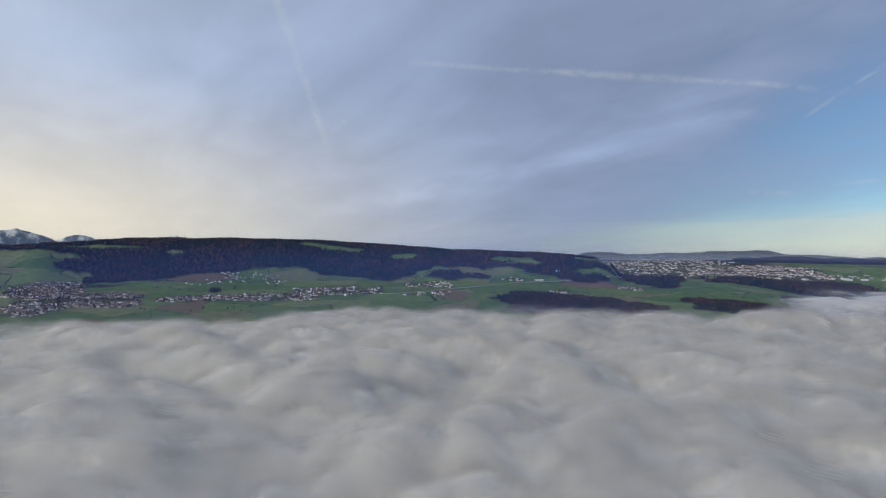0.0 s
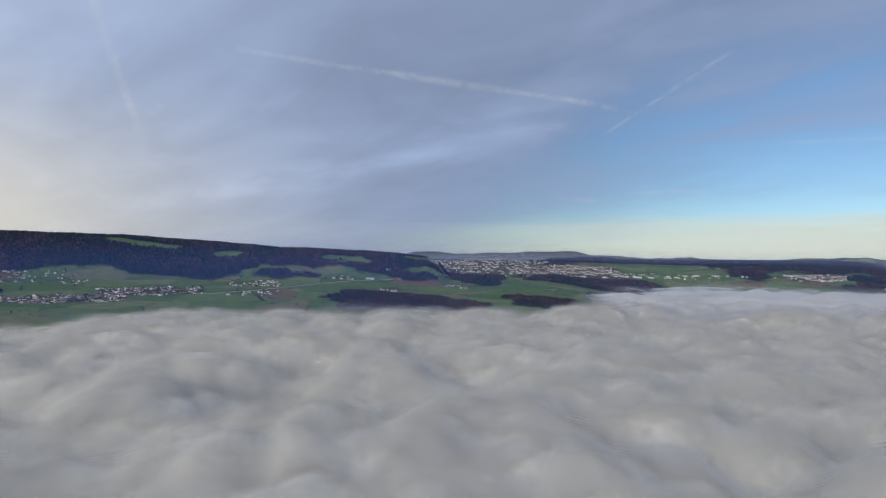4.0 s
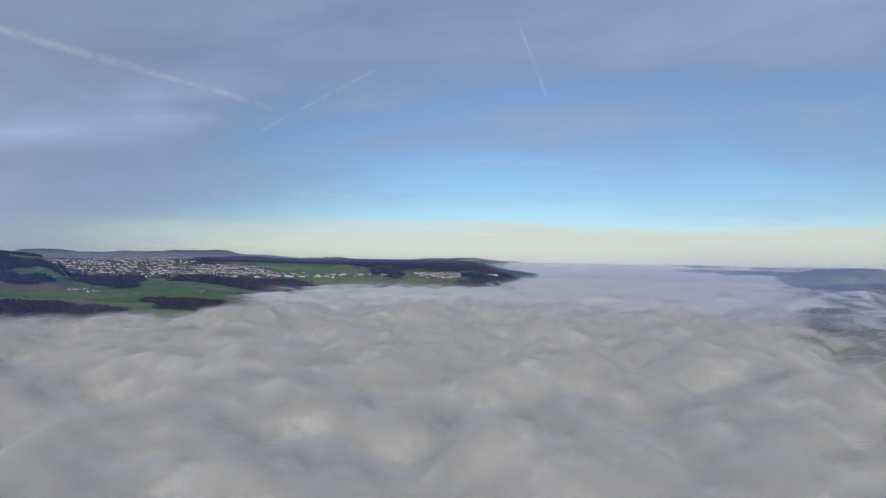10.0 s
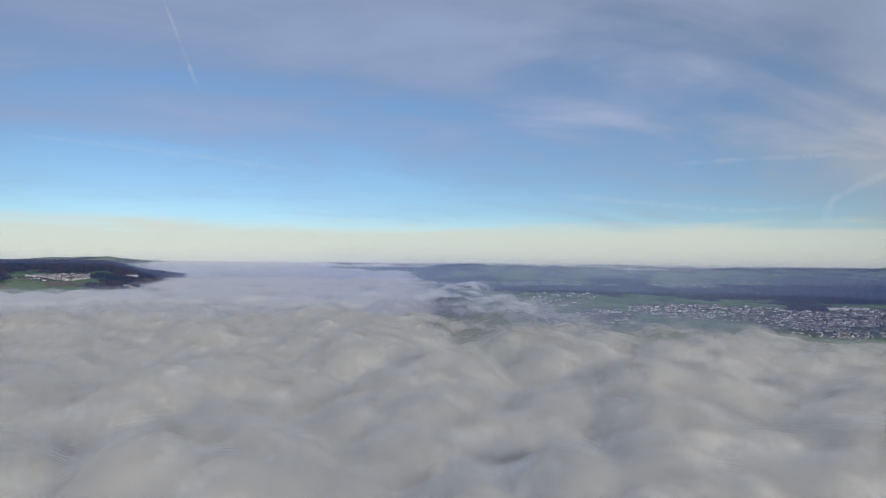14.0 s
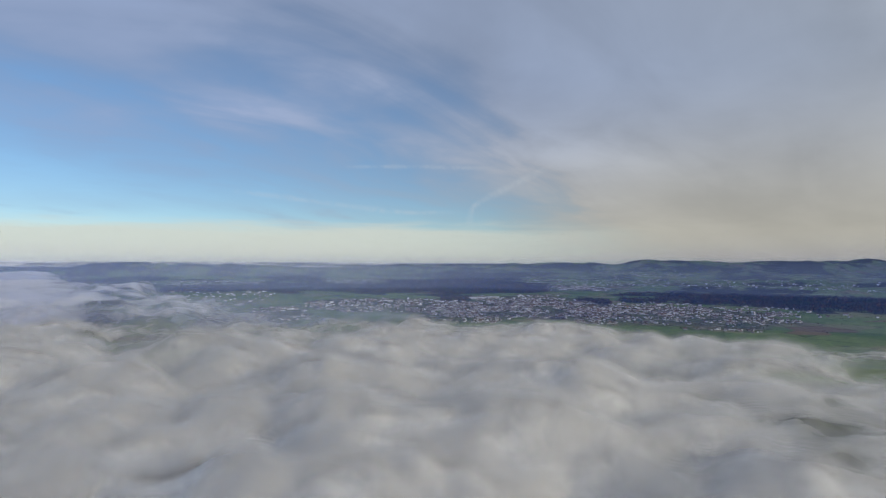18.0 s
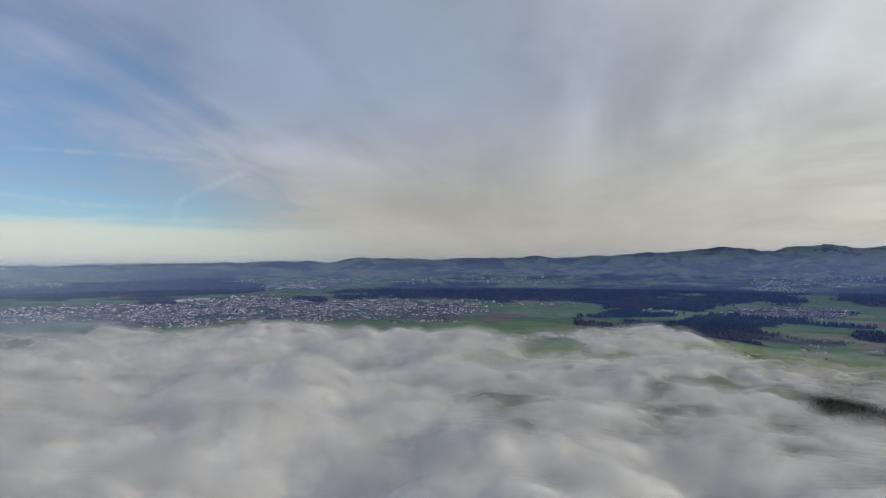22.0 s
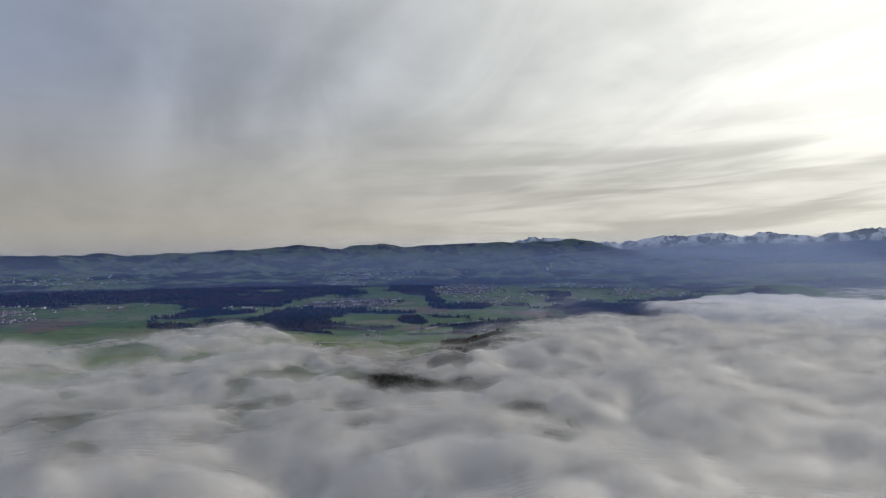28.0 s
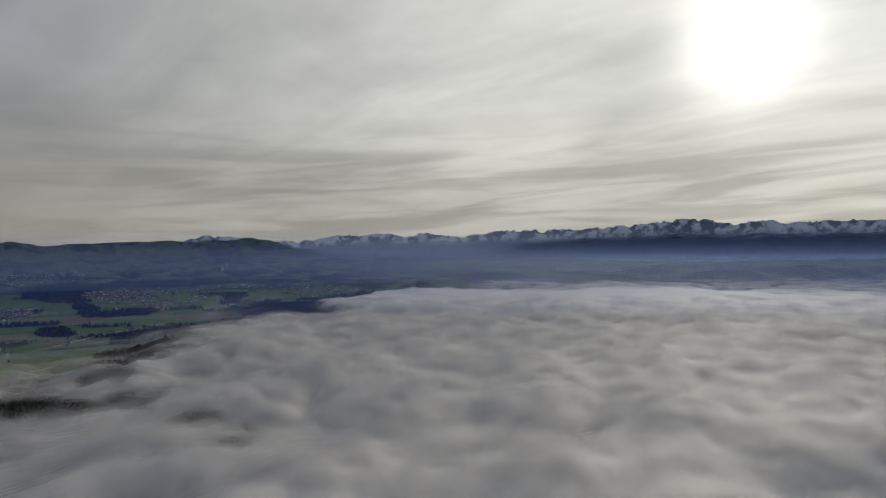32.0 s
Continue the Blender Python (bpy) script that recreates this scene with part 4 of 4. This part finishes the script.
def make_forests():
    rng = np.random.default_rng(7)
    firs = [cone_tree(5, 2, rng) for _ in range(4)]
    crowns = [bare_tree(rng, 2, 4, 1) for _ in range(6)]
    jobs = [("wooded_ridge", WOODS_RIDGE, 190, 0.26, "dense dark mixed forest of firs and rusty beeches on the ridge"),
            ("village_woods", WOODS_VILLAGE, 90, 0.25, "bands of leafless brown woods below the village"),
            ("plain_woods", WOODS_PLAIN, 40, 0.22, "dark woods between the towns on the plain"),
            ("south_woods", WOODS_SOUTH, 40, 0.40, "dark conifer copses on green farmland"),
            ("farm_copses", [(-148, -207, 2450, 4100), (-148, -207, 4210, 6900)], 30, 0.5, "small dark copses scattered over green farmland")]
    for name, patches, per_ha, fir_share, label in jobs:
        AZ, RR = [], []
        for a0, a1, r0, r1 in patches:
            ha = abs(radians(a1 - a0)) * (r1 * r1 - r0 * r0) / 2 / 1e4
            thin = 8.0 if r0 < 1700 else 2.4 if r0 < 2400 else 1.6 if r0 < 3100 else 0.9 if r0 < 4200 else (0.32 if r0 < 7000 else 0.10)
            A, D = sow(rng, int(min(ha * per_ha * thin, 60000)), a0, a1, r0, r1)
            AZ.append(A), RR.append(D)
        A, D = np.concatenate(AZ), np.concatenate(RR)
        keep = wood_at(A, D) > 0.45
        A, D = A[keep], D[keep]
        # firs and broadleaves stand in groups
        a = np.radians(A)
        mixed = fbm(-np.sin(a) * D / 240, np.cos(a) * D / 240, 77, 3) + rng.uniform(-0.18, 0.18, len(A))
        fir = mixed < np.quantile(mixed, fir_share)
        grow = np.where(D > 5600, 0.85, 1.0)
        h = rng.uniform(13, 26, len(A)) * grow * np.interp(D, (1000, 2000, 3000, 3600), (0.30, 0.42, 0.60, 0.85))
        scatter(name + "_firs", A[fir], D[fir], h[fir] * 1.12, firs, FIR, rng, label)
        scatter(name + "_broadleaves", A[~fir], D[~fir], h[~fir] * 0.95, crowns, BARE, rng, label)
    # hedgerow and orchard trees in the fields
    A, D = sow(rng, 44000, -235, 45, 1500, 6500)
    a = np.radians(A)
    X, Y = -np.sin(a) * D, np.cos(a) * D
    rowish = np.abs(fbm(X / 420, Y / 260, 55, 3) - 0.5) < 0.030
    A, D = A[rowish], D[rowish]
    scatter("field_trees", A, D, rng.uniform(5, 10, len(A)), crowns, BARE, rng, "scattered bare orchard and hedgerow trees in the meadows", "trees")


make_forests()

# ---------------------------------------------------------------- houses


def house_shape(w, d, h, roof, over=0.5):
    """Walls with gables, a pitched roof with eaves and thickness."""
    g = h + roof
    walls_v = [(-w, -d, -2), (w, -d, -2), (w, d, -2), (-w, d, -2), (-w, -d, h), (w, -d, h), (w, d, h), (-w, d, h), (-w, 0, g - 0.2), (w, 0, g - 0.2)]
    walls_f = [(0, 1, 5, 4), (2, 3, 7, 6), (1, 2, 6, 9, 5), (3, 0, 4, 8, 7)]
    k = roof / d
    e, x, t = d + over, w + over, 0.35
    lo = h - over * k
    roof_v = [(-x, -e, lo), (x, -e, lo), (x, 0, g), (-x, 0, g), (x, e, lo), (-x, e, lo),
              (-x, -e, lo + t), (x, -e, lo + t), (x, 0, g + t), (-x, 0, g + t), (x, e, lo + t), (-x, e, lo + t)]
    roof_f = [(6, 7, 8, 9), (9, 8, 10, 11), (3, 2, 1, 0), (5, 4, 2, 3), (0, 1, 7, 6), (4, 5, 11, 10), (1, 2, 8, 7), (2, 4, 10, 8), (3, 0, 6, 9), (5, 3, 9, 11)]
    return walls_v, walls_f, roof_v, roof_f


def from_lists(name, v, f, mat, parent):
    bm = bmesh.new()
    bv = [bm.verts.new(p) for p in v]
    for q in f:
        bm.faces.new([bv[i] for i in q])
    return part(name, bm, mat, parent)


def make_house(w, d, h, roof, label):
    root = tagged(new("house"), label, "house", "houses of the villages")
    wv, wf, rv, rf = house_shape(w, d, h, roof)
    from_lists("wall", wv, wf, PLASTER, root)
    from_lists("roof", rv, rf, TILES, root)
    part("chimney", box(bmesh.new(), w * 0.4, w * 0.4 + 0.8, d * 0.2, d * 0.2 + 0.8, h, h + roof + 1.2), PLASTER, root)
    for i in range(3):
        x = -w * 0.6 + i * w * 0.6
        part("window", box(bmesh.new(), x - 0.6, x + 0.6, -d - 0.05, -d + 0.1, h * 0.45, h * 0.45 + 1.5), GLASS, root)
    return root


def make_towns():
    rng = np.random.default_rng(11)
    kinds = [(6.5, 5, 5.5, 3.8, "pale rendered house with a red-brown tiled gable roof"), (8.5, 6, 6, 4.6, "cream house with a dark brown pitched roof"),
             (5.5, 4.8, 5, 3.6, "small white house with a steep tiled roof"), (12, 6.5, 9, 3.2, "long pale apartment block with a low pitched roof"),
             (10, 7.5, 6, 6.5, "broad farmhouse with a big brown tiled roof")]
    first = [None] * len(kinds)
    singles = 0
    W, Rf, wb, rb = [[], []], [[], []], 0, 0
    wv_all, wq, wp, rv_all, rq = [], [], [], [], []
    for a0, a1, r0, r1, count, own in TOWNS:
        count = int(count * (1.6 if r0 > 3300 else 1.9))
        A, D = sow(rng, count * 5, a0, a1, r0, r1)
        a = np.radians(A)
        block = fbm(-np.sin(a) * D / 110, np.cos(a) * D / 110, 31, 2)
        inside = (in_patches(A, D, [(a0, a1, r0, r1)], 0.5) > 0.5) & (block > 0.40)
        A, D = A[inside][:count], D[inside][:count]
        P, s = place(A, D, ground(A, D)), drawn_in(D)
        street = rng.choice([0.2, 0.9, 1.75, 2.4], len(A)) + rng.normal(0, 0.12, len(A)) + np.radians((a0 + a1) / 2)
        big = rng.choice(len(kinds), len(A), p=[0.36, 0.2, 0.24, 0.12, 0.08])
        order = np.argsort(D)
        for n_th, i in enumerate(order):
            k = int(big[i])
            q = float(s[i]) * rng.uniform(0.52, 0.80) * (1.0 if D[i] < 3400 else 1.3)
            m = Matrix.Translation(P[i]) @ Matrix.Rotation(float(street[i]), 4, "Z")
            if n_th < own and singles < 290:
                singles += 1
                if first[k] is None:
                    first[k] = make_house(*kinds[k])
                    first[k].matrix_basis = m @ Matrix.Scale(q, 4)
                else:
                    c = copy_thing(first[k], m)
                    c.scale = (q, q, q)
            else:
                wv, wf, rv, rf = house_shape(*kinds[k][:4])
                mm = np.array(m @ Matrix.Scale(q, 4))
                pts = np.array(wv) @ mm[:3, :3].T + mm[:3, 3]
                wv_all.append(pts)
                wq += [[j + wb for j in f] for f in wf]
                wb += len(wv)
                pts = np.array(rv) @ mm[:3, :3].T + mm[:3, 3]
                rv_all.append(pts)
                rq += [[j + rb for j in f] for f in rf]
                rb += len(rv)
    for name, vs, fs, mat, label in (("town_walls", wv_all, wq, PLASTER_MANY, "pale walls of the many houses of the distant towns"),
                                     ("town_roofs", rv_all, rq, TILES_MANY, "red-brown and grey roofs of the many houses of the towns")):
        quads, pents = np.array([f for f in fs if len(f) == 4]), np.array([f for f in fs if len(f) == 5])
        me = mesh_of(name, np.concatenate(vs), [quads, pents] if len(pents) else [quads], mat, False)
        tagged(new(name, me), label, "houses", kind="stuff")
    # gardens: trees between the houses
    A, D = [], []
    for a0, a1, r0, r1, count, own in TOWNS:
        x, y = sow(rng, int(count * 3.5), a0, a1, r0, r1)
        keep = in_patches(x, y, [(a0, a1, r0, r1)], 0.45) > 0.3
        A.append(x[keep]), D.append(y[keep])
    A, D = np.concatenate(A), np.concatenate(D)
    scatter("garden_trees", A, D, rng.uniform(5, 9.5, len(A)), [bare_tree(rng, 2, 4, 1) for _ in range(4)], BARE, rng, "bare garden trees between the houses", "trees")


make_towns()

# ---------------------------------------------------------------- roads


def make_road(name, knots, width, label):
    """A ribbon laid on the land through (azimuth, distance) knots."""
    k = np.array(knots, float)
    t = np.linspace(0, len(k) - 1, 24 * len(k))
    a, r = np.interp(t, np.arange(len(k)), k[:, 0]), np.interp(t, np.arange(len(k)), k[:, 1])
    for _ in range(6):
        a[1:-1], r[1:-1] = (a[:-2] + a[1:-1] + a[2:]) / 3, (r[:-2] + r[1:-1] + r[2:]) / 3
    P = place(a, r, ground(a, r) + 1.6)
    side = np.gradient(P, axis=0)
    side = np.stack([-side[:, 1], side[:, 0], side[:, 2] * 0], -1)
    side /= np.linalg.norm(side, axis=1)[:, None]
    w = (width * drawn_in(r) / 2)[:, None]
    rows = np.stack([P - side * w - (0, 0, 2.5), P - side * w, P + side * w, P + side * w - (0, 0, 2.5)], 1)
    tagged(new(name, mesh_of(name, rows.reshape(-1, 3), grid_faces(len(a), 4), ASPHALT, False)), label, "road", kind="structure")


make_road("road", [(7.6, 2561), (5.0, 2506), (1.3, 2575), (-3.5, 2764), (-7.2, 2918), (-11.4, 3065), (-11.9, 3082)], 8, "pale country road along the meadows")
make_road("road", [(-14.9, 3201), (-15.9, 3362), (-16.6, 3958)], 7, "pale road climbing to the village")
make_road("road", [(-152.8, 1868), (-156.9, 1868), (-160.3, 1888), (-163.6, 1930), (-166.3, 1972), (-167.0, 1983)], 11, "pale straight road through green fields")
make_road("road", [(-171.0, 2335), (-173.5, 2533), (-175.4, 2660), (-177.6, 2749)], 8, "pale farm road")
make_road("road", [(32.5, 2617), (30.6, 2575), (28.1, 2646), (26.9, 2589)], 9, "pale main road through the town")

# ---------------------------------------------------------------- masts and towers


def tube(bm, x, y, z0, z1, r0, r1, sides=8):
    a = [bm.verts.new((x + r0 * math.cos(6.2832 * i / sides), y + r0 * math.sin(6.2832 * i / sides), z0)) for i in range(sides)]
    b = [bm.verts.new((x + r1 * math.cos(6.2832 * i / sides), y + r1 * math.sin(6.2832 * i / sides), z1)) for i in range(sides)]
    for i in range(sides):
        bm.faces.new((a[i], a[(i + 1) % sides], b[(i + 1) % sides], b[i]))
    bm.faces.new(b)
    return bm


def stand(ob, az, R, turn=0.0, size=1.0):
    P, s = place(az, R, float(ground(az, R))), float(drawn_in(R))
    ob.matrix_basis = Matrix.Translation(P) @ Matrix.Rotation(radians(turn), 4, "Z") @ Matrix.Scale(s * size, 4)


def make_mast(az, R, h):
    mast = tagged(new("radio_mast"), "slim dark steel lattice mast rising out of the fog", "mast")
    for x, y in ((-1.3, -1.3), (1.3, -1.3), (1.3, 1.3), (-1.3, 1.3)):
        bm = bmesh.new()
        tube(bm, 0, 0, -3, h, 0.32, 0.26, 5)
        leg = part("leg", bm, STEEL, mast)
        leg.matrix_basis = Matrix.Translation((x, y, 0))
    for k in range(8):
        z = h * (k + 0.5) / 8
        part("brace", box(bmesh.new(), -1.5, 1.5, -1.5, 1.5, z, z + 0.5), STEEL, mast)
    part("antenna", tube(bmesh.new(), 0, 0, h, h + 7, 0.25, 0.1, 6), STEEL, mast)
    part("platform", box(bmesh.new(), -2.6, 2.6, -2.6, 2.6, h * 0.84, h * 0.84 + 0.8), STEEL, mast)
    stand(mast, az, R, 20)


def make_chimney_works(az, R):
    tower = tagged(new("chimney_tower"), "tall pale concrete chimney above a white plant building", "tower")
    part("shaft", tube(bmesh.new(), 0, 0, -5, 150, 8, 6, 12), CONCRETE, tower)
    part("rim", tube(bmesh.new(), 0, 0, 150, 156, 6.8, 6.8, 12), CONCRETE, tower)
    stand(tower, az, R, 0.0, 0.55)
    hall = tagged(new("plant_hall"), "long white industrial hall with flat roof", "building")
    part("wall", box(bmesh.new(), -170, 60, -45, 25, -6, 40), CONCRETE, hall)
    part("roof", box(bmesh.new(), -172, 62, -47, 27, 40, 44), CONCRETE, hall)
    part("boiler_house", box(bmesh.new(), -40, 30, -30, 22, 44, 72), CONCRETE, hall)
    stand(hall, az + 0.35, R * 0.992, az + 90, 0.5)


make_mast(25.7, 2050, 44)


def make_church(az, R):
    church = tagged(new("church"), "small white church with a slim spire in thin fog", "church")
    wv, wf, rv, rf = house_shape(9, 5, 7, 5)
    from_lists("nave", wv, wf, CONCRETE, church)
    from_lists("roof", rv, rf, TILES, church)
    part("tower", box(bmesh.new(), 8.8, 13.2, -2.2, 2.2, -2, 22), CONCRETE, church)
    part("spire", tube(bmesh.new(), 11, 0, 22, 38, 3.0, 0.15, 8), CONCRETE, church)
    for z in (8, 15):
        part("window", box(bmesh.new(), 10.4, 11.6, -2.3, -2.1, z, z + 2.2), GLASS, church)
    stand(church, az, R, az + 30)


make_church(-141.4, 905)
make_chimney_works(-184.1, 9053)


def make_farm_hall(az, R, w, d, h, turn):
    hall = tagged(new("hall"), "long low white commercial hall with a flat roof", "building", "halls in the fields")
    part("wall", box(bmesh.new(), -w, w, -d, d, -2, h), CONCRETE, hall)
    part("roof", box(bmesh.new(), -w - 0.5, w + 0.5, -d - 0.5, d + 0.5, h, h + 0.8), CONCRETE, hall)
    stand(hall, az, R, turn)


for az, R, w, d, h in (
    (-38.5, 4610, 22, 8, 6),
    (-40.1, 4635, 18, 8, 6),
    (-42.3, 4610, 20, 9, 7),
    (-33.5, 4366, 20, 8, 7),
    (-33.7, 4342, 24, 9, 7),
    (-34.8, 4389, 18, 9, 7),
    (-186.9, 3980, 26, 10, 7),
    (-184.6, 3708, 14, 8, 6),
    (-112.7, 4437, 60, 20, 10),
    (-114.2, 4610, 50, 20, 10),
    (-92.6, 2779, 40, 14, 9),
    (-129.2, 4180, 24, 9, 8),
    (-166.8, 8527, 60, 25, 10),
    (-9.0, 3015, 20, 8, 6),
    (-10.6, 3236, 16, 8, 6),
    (-52.3, 4948, 60, 20, 12)
):
    make_farm_hall(az, R, w, d, h, az + 8)

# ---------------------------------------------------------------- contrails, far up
# emission stands in for the sunlight on the ice
ICE = material("glowing_contrail_ice", lambda n: n.blend(
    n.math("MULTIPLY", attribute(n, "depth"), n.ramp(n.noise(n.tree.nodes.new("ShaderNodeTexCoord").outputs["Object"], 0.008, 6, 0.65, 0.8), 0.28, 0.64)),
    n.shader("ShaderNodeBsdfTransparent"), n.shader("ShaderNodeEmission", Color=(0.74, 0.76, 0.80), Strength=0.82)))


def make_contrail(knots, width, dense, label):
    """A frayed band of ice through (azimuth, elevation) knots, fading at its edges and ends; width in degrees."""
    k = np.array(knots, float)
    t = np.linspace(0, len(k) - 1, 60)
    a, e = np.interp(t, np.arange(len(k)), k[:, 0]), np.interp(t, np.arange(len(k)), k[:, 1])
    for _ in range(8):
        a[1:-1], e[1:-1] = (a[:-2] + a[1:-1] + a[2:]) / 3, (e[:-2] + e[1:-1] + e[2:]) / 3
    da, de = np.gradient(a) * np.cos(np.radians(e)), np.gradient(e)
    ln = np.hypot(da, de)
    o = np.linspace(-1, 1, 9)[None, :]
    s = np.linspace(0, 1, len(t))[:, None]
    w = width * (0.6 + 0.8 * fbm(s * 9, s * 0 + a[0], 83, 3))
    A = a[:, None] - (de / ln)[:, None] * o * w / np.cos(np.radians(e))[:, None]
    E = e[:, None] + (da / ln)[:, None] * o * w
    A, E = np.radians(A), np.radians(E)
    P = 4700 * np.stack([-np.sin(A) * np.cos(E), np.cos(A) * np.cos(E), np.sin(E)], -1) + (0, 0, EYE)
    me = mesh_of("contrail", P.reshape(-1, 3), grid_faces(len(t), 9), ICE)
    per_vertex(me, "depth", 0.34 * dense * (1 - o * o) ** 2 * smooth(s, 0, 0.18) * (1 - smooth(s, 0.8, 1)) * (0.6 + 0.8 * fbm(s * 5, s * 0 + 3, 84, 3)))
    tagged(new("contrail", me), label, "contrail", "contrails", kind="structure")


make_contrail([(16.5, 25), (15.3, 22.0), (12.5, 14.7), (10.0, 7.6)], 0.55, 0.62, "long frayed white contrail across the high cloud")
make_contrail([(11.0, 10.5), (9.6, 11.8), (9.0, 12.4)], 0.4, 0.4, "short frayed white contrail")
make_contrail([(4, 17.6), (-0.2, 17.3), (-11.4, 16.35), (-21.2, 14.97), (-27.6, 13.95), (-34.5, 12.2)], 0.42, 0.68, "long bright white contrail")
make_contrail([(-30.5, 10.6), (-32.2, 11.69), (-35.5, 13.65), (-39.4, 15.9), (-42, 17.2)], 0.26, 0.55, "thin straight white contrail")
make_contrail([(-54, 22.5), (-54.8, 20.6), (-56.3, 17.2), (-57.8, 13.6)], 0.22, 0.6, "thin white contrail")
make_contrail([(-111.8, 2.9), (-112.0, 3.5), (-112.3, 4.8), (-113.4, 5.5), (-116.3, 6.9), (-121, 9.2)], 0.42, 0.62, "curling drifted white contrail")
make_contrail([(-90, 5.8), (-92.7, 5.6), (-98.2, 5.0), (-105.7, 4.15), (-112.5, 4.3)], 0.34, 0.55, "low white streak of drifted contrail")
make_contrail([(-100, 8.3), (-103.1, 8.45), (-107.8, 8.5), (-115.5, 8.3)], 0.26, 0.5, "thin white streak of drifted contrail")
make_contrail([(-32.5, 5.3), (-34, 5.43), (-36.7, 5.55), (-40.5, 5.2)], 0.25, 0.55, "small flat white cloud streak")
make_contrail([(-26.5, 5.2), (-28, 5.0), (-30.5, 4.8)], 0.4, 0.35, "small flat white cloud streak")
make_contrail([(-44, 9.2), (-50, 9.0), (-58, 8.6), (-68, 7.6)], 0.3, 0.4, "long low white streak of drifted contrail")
